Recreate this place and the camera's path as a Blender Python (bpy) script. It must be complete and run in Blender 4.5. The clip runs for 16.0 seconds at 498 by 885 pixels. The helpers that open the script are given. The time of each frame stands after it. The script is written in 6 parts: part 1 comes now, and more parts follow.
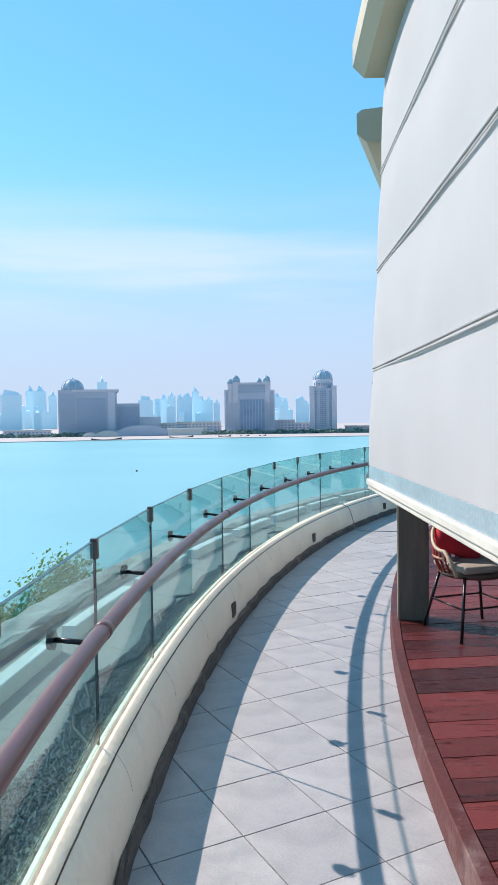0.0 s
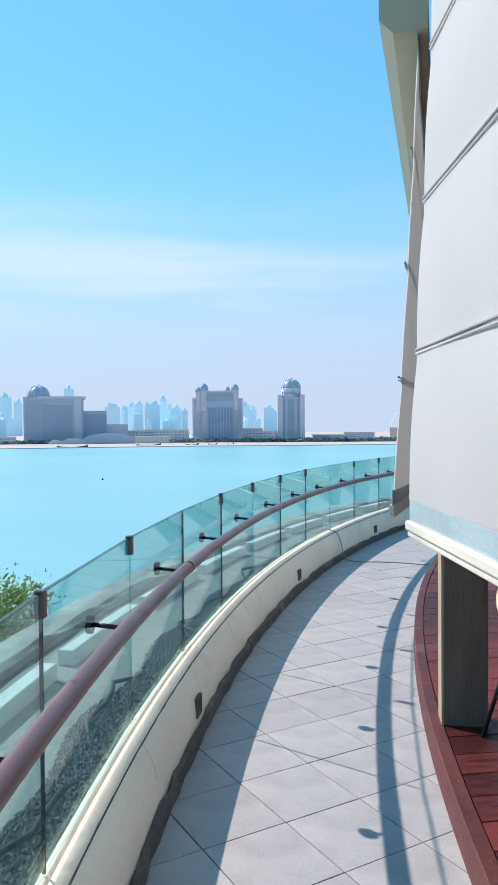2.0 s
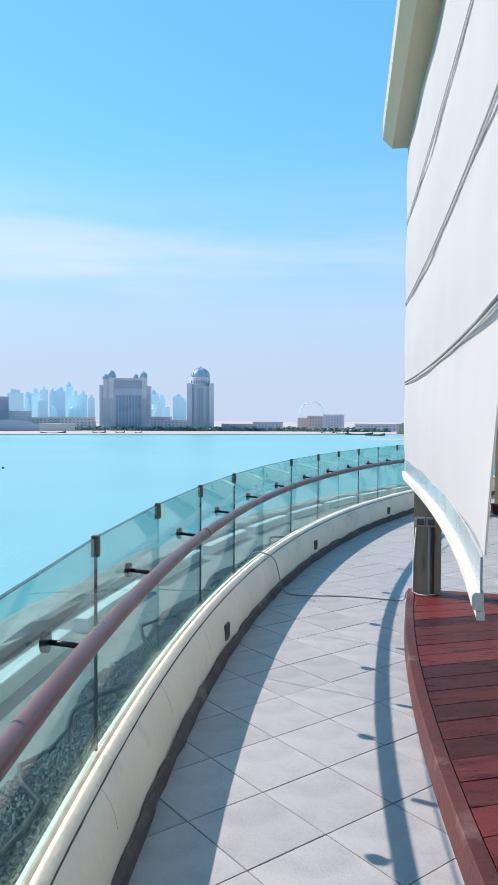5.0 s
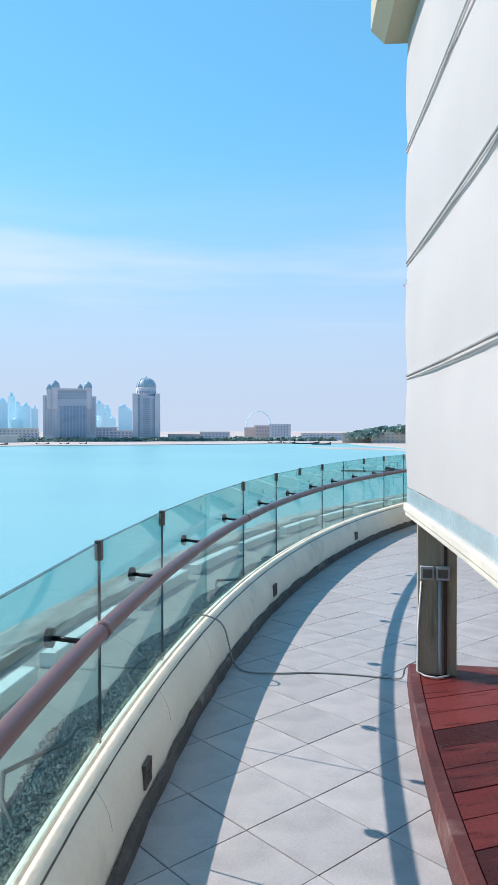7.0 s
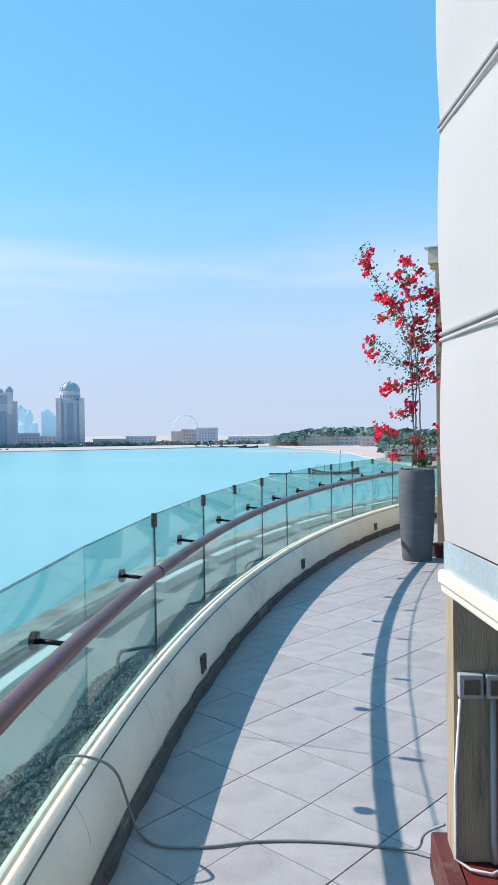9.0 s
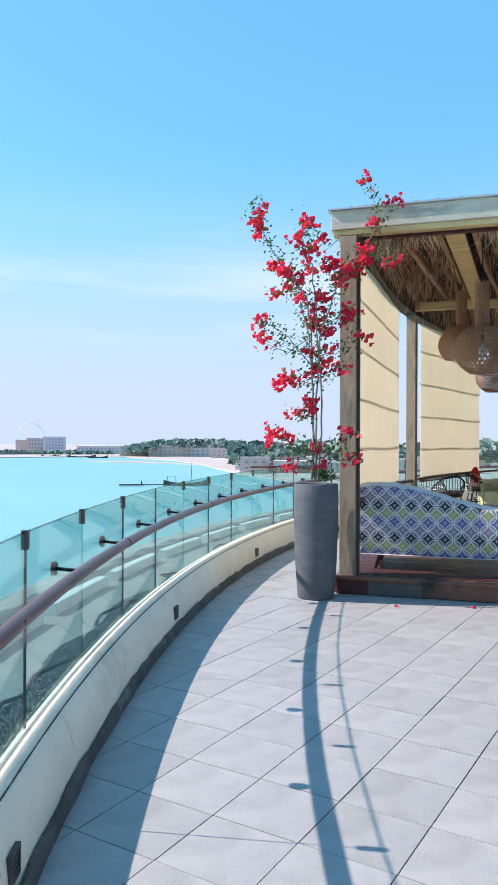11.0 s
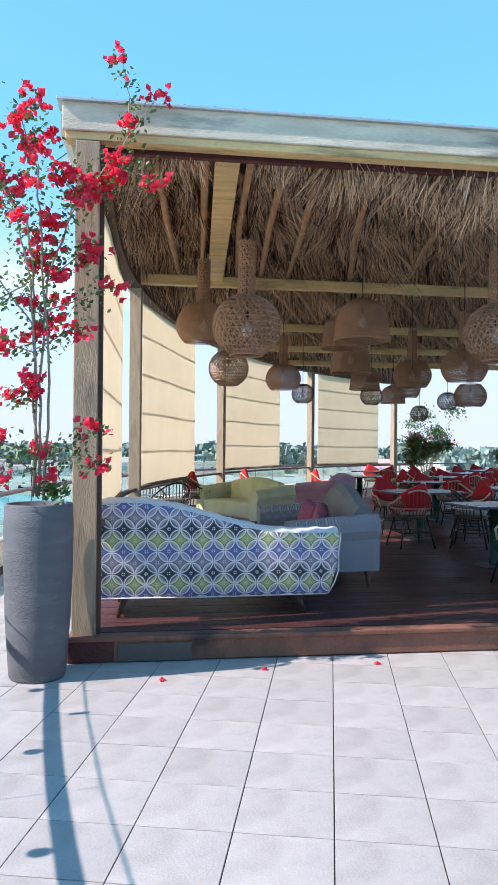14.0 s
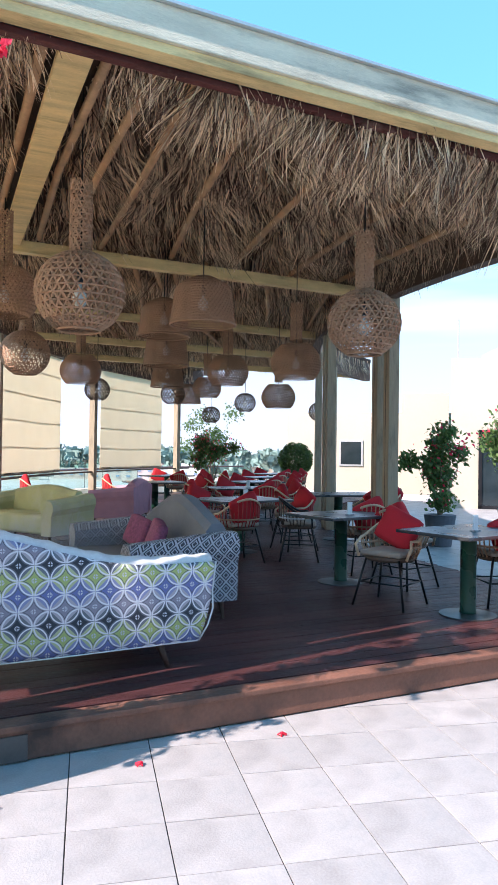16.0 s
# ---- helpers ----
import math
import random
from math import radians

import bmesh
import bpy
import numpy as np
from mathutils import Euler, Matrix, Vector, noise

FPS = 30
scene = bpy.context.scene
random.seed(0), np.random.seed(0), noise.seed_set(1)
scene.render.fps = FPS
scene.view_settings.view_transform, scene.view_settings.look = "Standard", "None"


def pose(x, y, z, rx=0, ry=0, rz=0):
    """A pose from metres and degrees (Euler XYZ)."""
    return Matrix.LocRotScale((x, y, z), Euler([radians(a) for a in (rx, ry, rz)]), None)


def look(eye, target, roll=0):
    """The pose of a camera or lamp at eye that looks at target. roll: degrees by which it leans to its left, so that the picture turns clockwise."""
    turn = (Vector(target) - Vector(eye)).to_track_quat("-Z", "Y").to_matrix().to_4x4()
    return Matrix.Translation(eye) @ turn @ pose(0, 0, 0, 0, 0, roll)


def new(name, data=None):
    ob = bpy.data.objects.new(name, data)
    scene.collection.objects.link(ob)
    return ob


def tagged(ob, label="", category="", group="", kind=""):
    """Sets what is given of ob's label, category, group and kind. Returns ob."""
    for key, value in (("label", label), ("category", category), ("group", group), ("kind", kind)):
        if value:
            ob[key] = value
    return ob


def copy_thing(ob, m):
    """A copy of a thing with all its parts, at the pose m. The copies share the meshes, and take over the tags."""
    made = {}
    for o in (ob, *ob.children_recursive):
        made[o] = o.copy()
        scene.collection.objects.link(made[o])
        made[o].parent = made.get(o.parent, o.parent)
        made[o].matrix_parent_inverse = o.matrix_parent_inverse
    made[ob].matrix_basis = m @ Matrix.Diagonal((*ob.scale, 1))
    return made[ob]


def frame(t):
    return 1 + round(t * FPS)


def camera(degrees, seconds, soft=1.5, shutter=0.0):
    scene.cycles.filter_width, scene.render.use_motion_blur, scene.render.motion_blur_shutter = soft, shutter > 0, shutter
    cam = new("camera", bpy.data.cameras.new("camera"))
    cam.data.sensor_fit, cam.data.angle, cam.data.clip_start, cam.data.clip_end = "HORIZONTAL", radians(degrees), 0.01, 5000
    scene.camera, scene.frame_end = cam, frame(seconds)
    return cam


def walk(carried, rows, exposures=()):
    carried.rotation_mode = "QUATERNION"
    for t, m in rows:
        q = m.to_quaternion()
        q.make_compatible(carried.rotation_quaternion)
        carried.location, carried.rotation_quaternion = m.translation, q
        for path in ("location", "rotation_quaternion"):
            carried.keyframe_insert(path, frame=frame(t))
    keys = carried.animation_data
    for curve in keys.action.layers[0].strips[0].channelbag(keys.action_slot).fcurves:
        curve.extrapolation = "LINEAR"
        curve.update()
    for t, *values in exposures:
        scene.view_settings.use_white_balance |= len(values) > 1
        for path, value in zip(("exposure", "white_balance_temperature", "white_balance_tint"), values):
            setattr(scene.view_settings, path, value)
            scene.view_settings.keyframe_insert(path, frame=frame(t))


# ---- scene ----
cam = camera(37.6, 16.0)
PATH = [
    (0, (-22.453, -2.090, 1.731), (-22.473, -0.091, 1.674), -0.8),
    (0.5, (-22.457, -1.603, 1.739), (-22.458, 0.396, 1.688), -0.8),
    (1, (-22.483, -1.136, 1.717), (-22.464, 0.864, 1.674), -0.7),
    (1.5, (-22.522, -0.670, 1.726), (-22.482, 1.329, 1.689), -0.5),
    (2, (-22.502, -0.200, 1.736), (-22.434, 1.799, 1.701), -0.4),
    (2.5, (-22.504, 0.258, 1.703), (-22.405, 2.255, 1.665), -0.3),
    (3, (-22.492, 0.719, 1.697), (-22.356, 2.713, 1.651), -0.2),
    (3.2, (-22.472, 0.916, 1.703), (-22.321, 2.910, 1.651), -0.3),
    (5.3, (-22.345, 2.647, 1.732), (-22.008, 4.617, 1.667), 0.4),
    (5.5, (-22.292, 2.847, 1.741), (-21.942, 4.815, 1.678), 0.4),
    (6, (-22.183, 3.330, 1.750), (-21.785, 5.289, 1.694), 0.4),
    (6.5, (-22.092, 3.819, 1.718), (-21.658, 5.771, 1.672), 0.3),
    (7, (-22.005, 4.302, 1.728), (-21.547, 6.249, 1.690), -0.1),
    (7.5, (-21.861, 4.800, 1.747), (-21.373, 6.740, 1.715), -0.5),
    (8, (-21.755, 5.290, 1.731), (-21.227, 7.219, 1.703), -0.7),
    (8.5, (-21.615, 5.772, 1.717), (-21.035, 7.686, 1.690), -0.8),
    (8.7, (-21.550, 5.978, 1.741), (-20.944, 7.884, 1.712), -0.8),
    (10.8, (-20.813, 8.300, 1.641), (-19.837, 10.046, 1.640), 0.2),
    (11, (-20.755, 8.461, 1.646), (-19.738, 10.183, 1.645), 0.2),
    (11.5, (-20.588, 8.846, 1.661), (-19.469, 10.504, 1.661), 0.3),
    (12, (-20.433, 9.269, 1.627), (-19.212, 10.853, 1.630), 0.1),
    (12.5, (-20.247, 9.659, 1.629), (-18.917, 11.153, 1.634), 0.1),
    (13, (-20.026, 9.983, 1.654), (-18.589, 11.374, 1.660), 0.2),
    (13.5, (-19.815, 10.353, 1.647), (-18.266, 11.617, 1.656), 0.4),
    (14, (-19.586, 10.687, 1.622), (-17.936, 11.817, 1.632), 0.5),
    (14.5, (-19.333, 11.034, 1.635), (-17.594, 12.021, 1.643), 0.8),
    (15, (-19.127, 11.401, 1.640), (-17.310, 12.237, 1.649), 1.0),
    (15.5, (-18.873, 11.731, 1.635), (-16.993, 12.412, 1.649), 1.0),
    (16, (-18.633, 12.051, 1.627), (-16.706, 12.587, 1.650), 0.8),
]
walk(cam, [(t, look(eye, aim, lean)) for t, eye, aim, lean in PATH],
     exposures=[(0.0, 0.21, 6750, 18), (8.7, 0.17, 6750, 17), (11.0, 0.36, 6800, 19), (13.5, 0.58, 6850, 22), (16.0, 0.91, 6900, 24)])

# ---- world and sun ----
SUN_DIR = Vector((-0.955, 0.755, 1.0)).normalized()
world = bpy.data.worlds.new("sky_world")
scene.world = world
world.use_nodes = True
wt = world.node_tree
wt.nodes.clear()
w_out = wt.nodes.new("ShaderNodeOutputWorld")
w_bg = wt.nodes.new("ShaderNodeBackground")
w_sky = wt.nodes.new("ShaderNodeTexSky")
w_sky.sky_type = "NISHITA"
w_sky.sun_disc = False
w_sky.sun_elevation = radians(39.4)
w_sky.sun_rotation = math.atan2(SUN_DIR.x, SUN_DIR.y)
w_sky.air_density = 1.0
w_sky.dust_density = 0.05
w_sky.ozone_density = 3.0
w_bg.inputs["Strength"].default_value = 0.15
# thin cirrus: stretched noise, fading with height
w_tc = wt.nodes.new("ShaderNodeTexCoord")
w_map = wt.nodes.new("ShaderNodeMapping")
w_map.inputs["Scale"].default_value = (1.0, 1.0, 9.0)
w_map.inputs["Rotation"].default_value = (0.10, -0.04, 0.0)
w_noise = wt.nodes.new("ShaderNodeTexNoise")
w_noise.inputs["Scale"].default_value = 1.6
w_noise.inputs["Detail"].default_value = 4.0
w_noise.inputs["Roughness"].default_value = 0.5
w_ramp = wt.nodes.new("ShaderNodeValToRGB")
w_ramp.color_ramp.elements[0].position = 0.44
w_ramp.color_ramp.elements[1].position = 0.66
w_mul = wt.nodes.new("ShaderNodeMath")
w_mul.operation = "MULTIPLY"
w_mul.inputs[1].default_value = 0.48
w_mix = wt.nodes.new("ShaderNodeMix")
w_mix.data_type = "RGBA"
w_mix.inputs["B"].default_value = (5.4, 5.7, 6.3, 1)
w_tint = wt.nodes.new("ShaderNodeMix")
w_tint.data_type = "RGBA"
w_tint.blend_type = "MULTIPLY"
w_tint.inputs["Factor"].default_value = 1.0
w_tint.inputs["B"].default_value = (0.95, 1.54, 1.62, 1)
wt.links.new(w_tc.outputs["Generated"], w_map.inputs["Vector"])
wt.links.new(w_map.outputs["Vector"], w_noise.inputs["Vector"])
wt.links.new(w_noise.outputs["Fac"], w_ramp.inputs["Fac"])
wt.links.new(w_ramp.outputs["Color"], w_mul.inputs[0])
wt.links.new(w_sky.outputs["Color"], w_tint.inputs["A"])
# pale sea haze towards the horizon
w_sep = wt.nodes.new("ShaderNodeSeparateXYZ")
w_rng = wt.nodes.new("ShaderNodeMapRange")
w_rng.interpolation_type = "SMOOTHERSTEP"
w_rng.inputs["From Min"].default_value = -0.02
w_rng.inputs["From Max"].default_value = 0.42
w_rng.inputs["To Min"].default_value = 0.95
w_rng.inputs["To Max"].default_value = 0.0
w_haze = wt.nodes.new("ShaderNodeMix")
w_haze.data_type = "RGBA"
w_haze.inputs["B"].default_value = (3.2, 4.0, 5.2, 1)
# the veil of cirrus lies low in the sky
w_band = wt.nodes.new("ShaderNodeMapRange")
w_band.interpolation_type = "SMOOTHERSTEP"
w_band.inputs["From Min"].default_value = 0.34
w_band.inputs["From Max"].default_value = 0.17
w_low = wt.nodes.new("ShaderNodeMath")
w_low.operation = "MULTIPLY"
wt.links.new(w_sep.outputs["Z"], w_band.inputs["Value"])
wt.links.new(w_band.outputs["Result"], w_low.inputs[0])
wt.links.new(w_mul.outputs["Value"], w_low.inputs[1])
w_rise = wt.nodes.new("ShaderNodeMapRange")
w_rise.interpolation_type = "SMOOTHERSTEP"
w_rise.inputs["From Min"].default_value = 0.10
w_rise.inputs["From Max"].default_value = 0.20
w_cut = wt.nodes.new("ShaderNodeMath")
w_cut.operation = "MULTIPLY"
wt.links.new(w_sep.outputs["Z"], w_rise.inputs["Value"])
wt.links.new(w_low.outputs["Value"], w_cut.inputs[0])
wt.links.new(w_rise.outputs["Result"], w_cut.inputs[1])
wt.links.new(w_cut.outputs["Value"], w_mix.inputs["Factor"])
wt.links.new(w_tc.outputs["Generated"], w_sep.inputs["Vector"])
wt.links.new(w_sep.outputs["Z"], w_rng.inputs["Value"])
wt.links.new(w_rng.outputs["Result"], w_haze.inputs["Factor"])
# thin even veil over the whole sky
w_even = wt.nodes.new("ShaderNodeMix")
w_even.data_type = "RGBA"
w_even.inputs["Factor"].default_value = 0.55
w_even.inputs["B"].default_value = (0.7, 3.15, 5.2, 1)
wt.links.new(w_tint.outputs["Result"], w_even.inputs["A"])
wt.links.new(w_even.outputs["Result"], w_haze.inputs["A"])
wt.links.new(w_haze.outputs["Result"], w_mix.inputs["A"])
wt.links.new(w_mix.outputs["Result"], w_bg.inputs["Color"])
wt.links.new(w_bg.outputs["Background"], w_out.inputs["Surface"])

sun_data = bpy.data.lights.new("sun", "SUN")
sun_data.energy = 5.0
sun_data.angle = radians(0.55)
sun_data.color = (1.0, 0.96, 0.9)
sun = new("sun", sun_data)
sun.matrix_world = look(SUN_DIR * 50, (0, 0, 0))


# ---- materials ----
def surf(name, base, rough=0.6, metal=0.0, var=0.15, scale=3.0, bump=0.15, bscale=60.0, rnd=0.0,
         stretch=(1, 1, 1), dirt=None, dirt_at=0.62, trans=0.0, island=0.0, spec=0.5):
    """A surface with variation at two scales, fine relief and optional stains."""
    m = bpy.data.materials.new(name)
    m.use_nodes = True
    nt = m.node_tree
    n, ln = nt.nodes, nt.links
    b = n["Principled BSDF"]
    b.inputs["Metallic"].default_value = metal
    b.inputs["Specular IOR Level"].default_value = spec
    tc = n.new("ShaderNodeTexCoord")
    mp = n.new("ShaderNodeMapping")
    mp.inputs["Scale"].default_value = stretch
    ln.new(tc.outputs["Object"], mp.inputs["Vector"])
    big = n.new("ShaderNodeTexNoise")
    big.inputs["Scale"].default_value = scale
    big.inputs["Detail"].default_value = 5.0
    fine = n.new("ShaderNodeTexNoise")
    fine.inputs["Scale"].default_value = bscale
    fine.inputs["Detail"].default_value = 3.0
    ln.new(mp.outputs["Vector"], big.inputs["Vector"])
    ln.new(mp.outputs["Vector"], fine.inputs["Vector"])
    add = n.new("ShaderNodeMath")
    add.operation = "MULTIPLY_ADD"
    add.inputs[1].default_value = 0.4
    ln.new(fine.outputs["Fac"], add.inputs[0])
    ln.new(big.outputs["Fac"], add.inputs[2])
    val = add.outputs["Value"]
    if rnd or island:
        if rnd:
            src = n.new("ShaderNodeObjectInfo").outputs["Random"]
        else:
            src = n.new("ShaderNodeNewGeometry").outputs["Random Per Island"]
        ra = n.new("ShaderNodeMath")
        ra.operation = "MULTIPLY_ADD"
        ra.inputs[1].default_value = rnd or island
        ln.new(src, ra.inputs[0])
        ln.new(val, ra.inputs[2])
        off = n.new("ShaderNodeMath")
        off.operation = "SUBTRACT"
        off.inputs[1].default_value = (rnd or island) * 0.5
        ln.new(ra.outputs["Value"], off.inputs[0])
        val = off.outputs["Value"]
    ramp = n.new("ShaderNodeValToRGB")
    ramp.color_ramp.elements[0].position = 0.35
    ramp.color_ramp.elements[1].position = 1.05
    ramp.color_ramp.elements[0].color = (*[c * (1 - var) for c in base], 1)
    ramp.color_ramp.elements[1].color = (*[min(1, c * (1 + var)) for c in base], 1)
    ln.new(val, ramp.inputs["Fac"])
    col = ramp.outputs["Color"]
    if dirt:
        st = n.new("ShaderNodeTexNoise")
        st.inputs["Scale"].default_value = scale * 0.55
        st.inputs["Detail"].default_value = 8.0
        st.inputs["Roughness"].default_value = 0.65
        ln.new(mp.outputs["Vector"], st.inputs["Vector"])
        sr = n.new("ShaderNodeValToRGB")
        sr.color_ramp.elements[0].position = dirt_at - 0.08
        sr.color_ramp.elements[1].position = dirt_at + 0.1
        ln.new(st.outputs["Fac"], sr.inputs["Fac"])
        mx = n.new("ShaderNodeMix")
        mx.data_type = "RGBA"
        mx.inputs["B"].default_value = (*dirt, 1)
        ln.new(sr.outputs["Color"], mx.inputs["Factor"])
        ln.new(col, mx.inputs["A"])
        col = mx.outputs["Result"]
    ln.new(col, b.inputs["Base Color"])
    rr = n.new("ShaderNodeMapRange")
    rr.inputs["From Min"].default_value = 0.3
    rr.inputs["From Max"].default_value = 0.7
    rr.inputs["To Min"].default_value = max(0.03, rough - 0.08)
    rr.inputs["To Max"].default_value = min(1.0, rough + 0.08)
    ln.new(big.outputs["Fac"], rr.inputs["Value"])
    ln.new(rr.outputs["Result"], b.inputs["Roughness"])
    if bump:
        bp = n.new("ShaderNodeBump")
        bp.inputs["Strength"].default_value = bump
        bp.inputs["Distance"].default_value = 0.01
        ln.new(fine.outputs["Fac"], bp.inputs["Height"])
        ln.new(bp.outputs["Normal"], b.inputs["Normal"])
    if trans:
        tr = n.new("ShaderNodeBsdfTranslucent")
        ln.new(col, tr.inputs["Color"])
        ms = n.new("ShaderNodeMixShader")
        ms.inputs["Fac"].default_value = trans
        ln.new(b.outputs["BSDF"], ms.inputs[1])
        ln.new(tr.outputs["BSDF"], ms.inputs[2])
        ln.new(ms.outputs["Shader"], n["Material Output"].inputs["Surface"])
    return m


def glass_mat(name, tint, rough=0.0):
    m = bpy.data.materials.new(name)
    m.use_nodes = True
    n, ln = m.node_tree.nodes, m.node_tree.links
    n.remove(n["Principled BSDF"])
    gl = n.new("ShaderNodeBsdfGlossy")
    gl.inputs["Roughness"].default_value = rough
    gl.inputs["Color"].default_value = (0.95, 1.0, 1.0, 1)
    tr = n.new("ShaderNodeBsdfTransparent")
    tr.inputs["Color"].default_value = (*tint, 1)
    fr = n.new("ShaderNodeLayerWeight")
    fr.inputs["Blend"].default_value = 0.5
    pw = n.new("ShaderNodeMath")
    pw.operation = "POWER"
    pw.inputs[1].default_value = 4.0
    rg = n.new("ShaderNodeMapRange")
    rg.inputs["To Min"].default_value = 0.035
    rg.inputs["To Max"].default_value = 0.55
    ms = n.new("ShaderNodeMixShader")
    ln.new(fr.outputs["Facing"], pw.inputs[0])
    ln.new(pw.outputs["Value"], rg.inputs["Value"])
    ln.new(rg.outputs["Result"], ms.inputs["Fac"])
    ln.new(tr.outputs["BSDF"], ms.inputs[1])
    ln.new(gl.outputs["BSDF"], ms.inputs[2])
    ln.new(ms.outputs["Shader"], n["Material Output"].inputs["Surface"])
    return m


M_TILE = surf("tile_stone", (0.40, 0.378, 0.368), 0.5, var=0.32, scale=4.0, bump=0.15, bscale=90, rnd=0.14, dirt=(0.31, 0.305, 0.305), dirt_at=0.60)
M_GROUT = surf("grout", (0.045, 0.043, 0.042), 0.9, var=0.25, scale=8)
M_PARAPET = surf("painted_render", (0.90, 0.81, 0.645), 0.7, var=0.10, scale=2.2, bump=0.35, bscale=35, dirt=(0.62, 0.55, 0.43), dirt_at=0.66)
M_CRACK = surf("weathered_crack", (0.12, 0.10, 0.075), 0.95, var=0.5, scale=20)
M_JOINT = surf("grey_sealant", (0.52, 0.47, 0.38), 0.8, var=0.2, scale=9)
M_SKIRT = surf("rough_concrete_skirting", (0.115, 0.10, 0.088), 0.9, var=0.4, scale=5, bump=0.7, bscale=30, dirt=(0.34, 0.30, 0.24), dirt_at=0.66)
M_DARKBOX = surf("dark_plastic", (0.03, 0.028, 0.025), 0.5, var=0.3)
M_RAIL = surf("brown_painted_steel", (0.16, 0.085, 0.085), 0.35, var=0.12, scale=5, bump=0.05)
M_BLACK = surf("black_metal", (0.012, 0.012, 0.014), 0.4, metal=0.3, var=0.3, bump=0.05)
M_CLIP = surf("bronze_metal", (0.13, 0.10, 0.09), 0.4, metal=0.6, var=0.2, bump=0.05)
M_GLASS = glass_mat("balustrade_glass", (0.69, 0.865, 0.84))
M_EDGE = glass_mat("glass_edge", (0.22, 0.42, 0.42))
M_DECK1 = surf("red_stained_deck", (0.135, 0.022, 0.019), 0.33, spec=0.32, var=0.6, scale=2.5, bump=0.6, bscale=30, rnd=0.8, stretch=(1.5, 14, 14), dirt=(0.22, 0.085, 0.075), dirt_at=0.70)
M_DECK2 = surf("dark_stained_deck", (0.085, 0.031, 0.031), 0.42, var=0.4, scale=2.5, bump=0.4, bscale=30, rnd=0.45, stretch=(1.5, 14, 14), spec=0.22)
M_TRIM = surf("deck_edge_timber", (0.105, 0.030, 0.027), 0.55, spec=0.3, var=0.4, scale=3, bump=0.5, bscale=40, dirt=(0.27, 0.17, 0.15), dirt_at=0.62)
M_FASCIA2 = surf("worn_deck_fascia", (0.20, 0.085, 0.055), 0.65, var=0.4, scale=3, bump=0.5, bscale=40, dirt=(0.05, 0.03, 0.025), dirt_at=0.6)
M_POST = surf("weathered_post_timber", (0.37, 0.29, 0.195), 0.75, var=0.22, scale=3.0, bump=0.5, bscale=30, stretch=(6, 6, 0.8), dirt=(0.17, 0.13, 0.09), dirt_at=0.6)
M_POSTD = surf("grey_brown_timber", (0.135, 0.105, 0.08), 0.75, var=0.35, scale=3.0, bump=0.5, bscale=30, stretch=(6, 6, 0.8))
M_BEAM = surf("yellow_pine_beam", (0.72, 0.52, 0.25), 0.7, var=0.3, scale=2.0, bump=0.4, bscale=30, stretch=(1, 5, 5), dirt=(0.3, 0.2, 0.09), dirt_at=0.62)
M_GREYBEAM = surf("silvered_timber", (0.66, 0.585, 0.45), 0.75, var=0.25, scale=2.0, bump=0.4, bscale=30, stretch=(1, 5, 5), dirt=(0.27, 0.25, 0.2), dirt_at=0.6)
M_FLASH = surf("metal_flashing", (0.55, 0.57, 0.58), 0.4, metal=0.6, var=0.1)
M_DKWOOD = surf("dark_brown_timber", (0.07, 0.035, 0.022), 0.65, var=0.35, scale=3, bump=0.4, bscale=30)
M_POLE = surf("debarked_pole", (0.42, 0.24, 0.13), 0.7, var=0.4, scale=5, bump=0.5, bscale=30)
M_THATCH = surf("dry_palm_thatch", (0.78, 0.41, 0.29), 0.65, spec=0.3, var=0.85, scale=2.0, bump=0.2, island=1.3, trans=0.2)
# near-black base paints the shade seen in gaps between the strands
M_THATCHBED = surf("shade_dark_thatch_bed", (0.05, 0.03, 0.02), 0.95, var=0.5, scale=12, bump=0.9, bscale=70, stretch=(1, 1, 1))
M_BLIND = surf("white_canvas", (0.72, 0.70, 0.68), 0.85, var=0.05, scale=1.5, bump=0.1, bscale=250, trans=0.45)
M_BLIND2 = surf("cream_canvas", (0.88, 0.80, 0.66), 0.85, var=0.05, scale=1.5, bump=0.1, bscale=250, trans=0.6)
M_BATTEN = surf("blind_seam", (0.30, 0.29, 0.28), 0.7, var=0.2)
M_BATTEN2 = surf("brown_seam", (0.20, 0.14, 0.09), 0.7, var=0.2)
M_HEM = surf("grey_vinyl", (0.36, 0.42, 0.44), 0.15, var=0.3, scale=2)
M_BAR = surf("cream_bar", (0.64, 0.585, 0.49), 0.5, var=0.15, scale=3)
M_CASS = surf("beige_cassette", (0.46, 0.38, 0.25), 0.5, var=0.10, scale=2)
M_PLANTER = surf("charcoal_fibre_planter", (0.10, 0.108, 0.122), 0.75, var=0.25, scale=4, bump=0.4, bscale=60, stretch=(1, 1, 4), dirt=(0.16, 0.165, 0.17), dirt_at=0.62)
M_SOIL = surf("potting_soil", (0.06, 0.045, 0.03), 0.95, var=0.4, bump=0.8)
M_STEM = surf("pale_stem", (0.30, 0.24, 0.19), 0.8, var=0.3, scale=8)
M_LEAF = surf("green_leaf", (0.09, 0.17, 0.045), 0.5, var=0.4, scale=3, island=0.6, trans=0.25, bump=0)
# brighter copy of the leaf green, with sunlight put into its colour
M_QUAYLEAF = surf("sunlit_leaf", (0.16, 0.27, 0.07), 0.5, var=0.4, scale=3, island=0.6, trans=0.35, bump=0)
M_PETAL = surf("magenta_red_bract", (1.0, 0.055, 0.11), 0.6, var=0.2, scale=4, island=0.4, trans=0.5, bump=0)
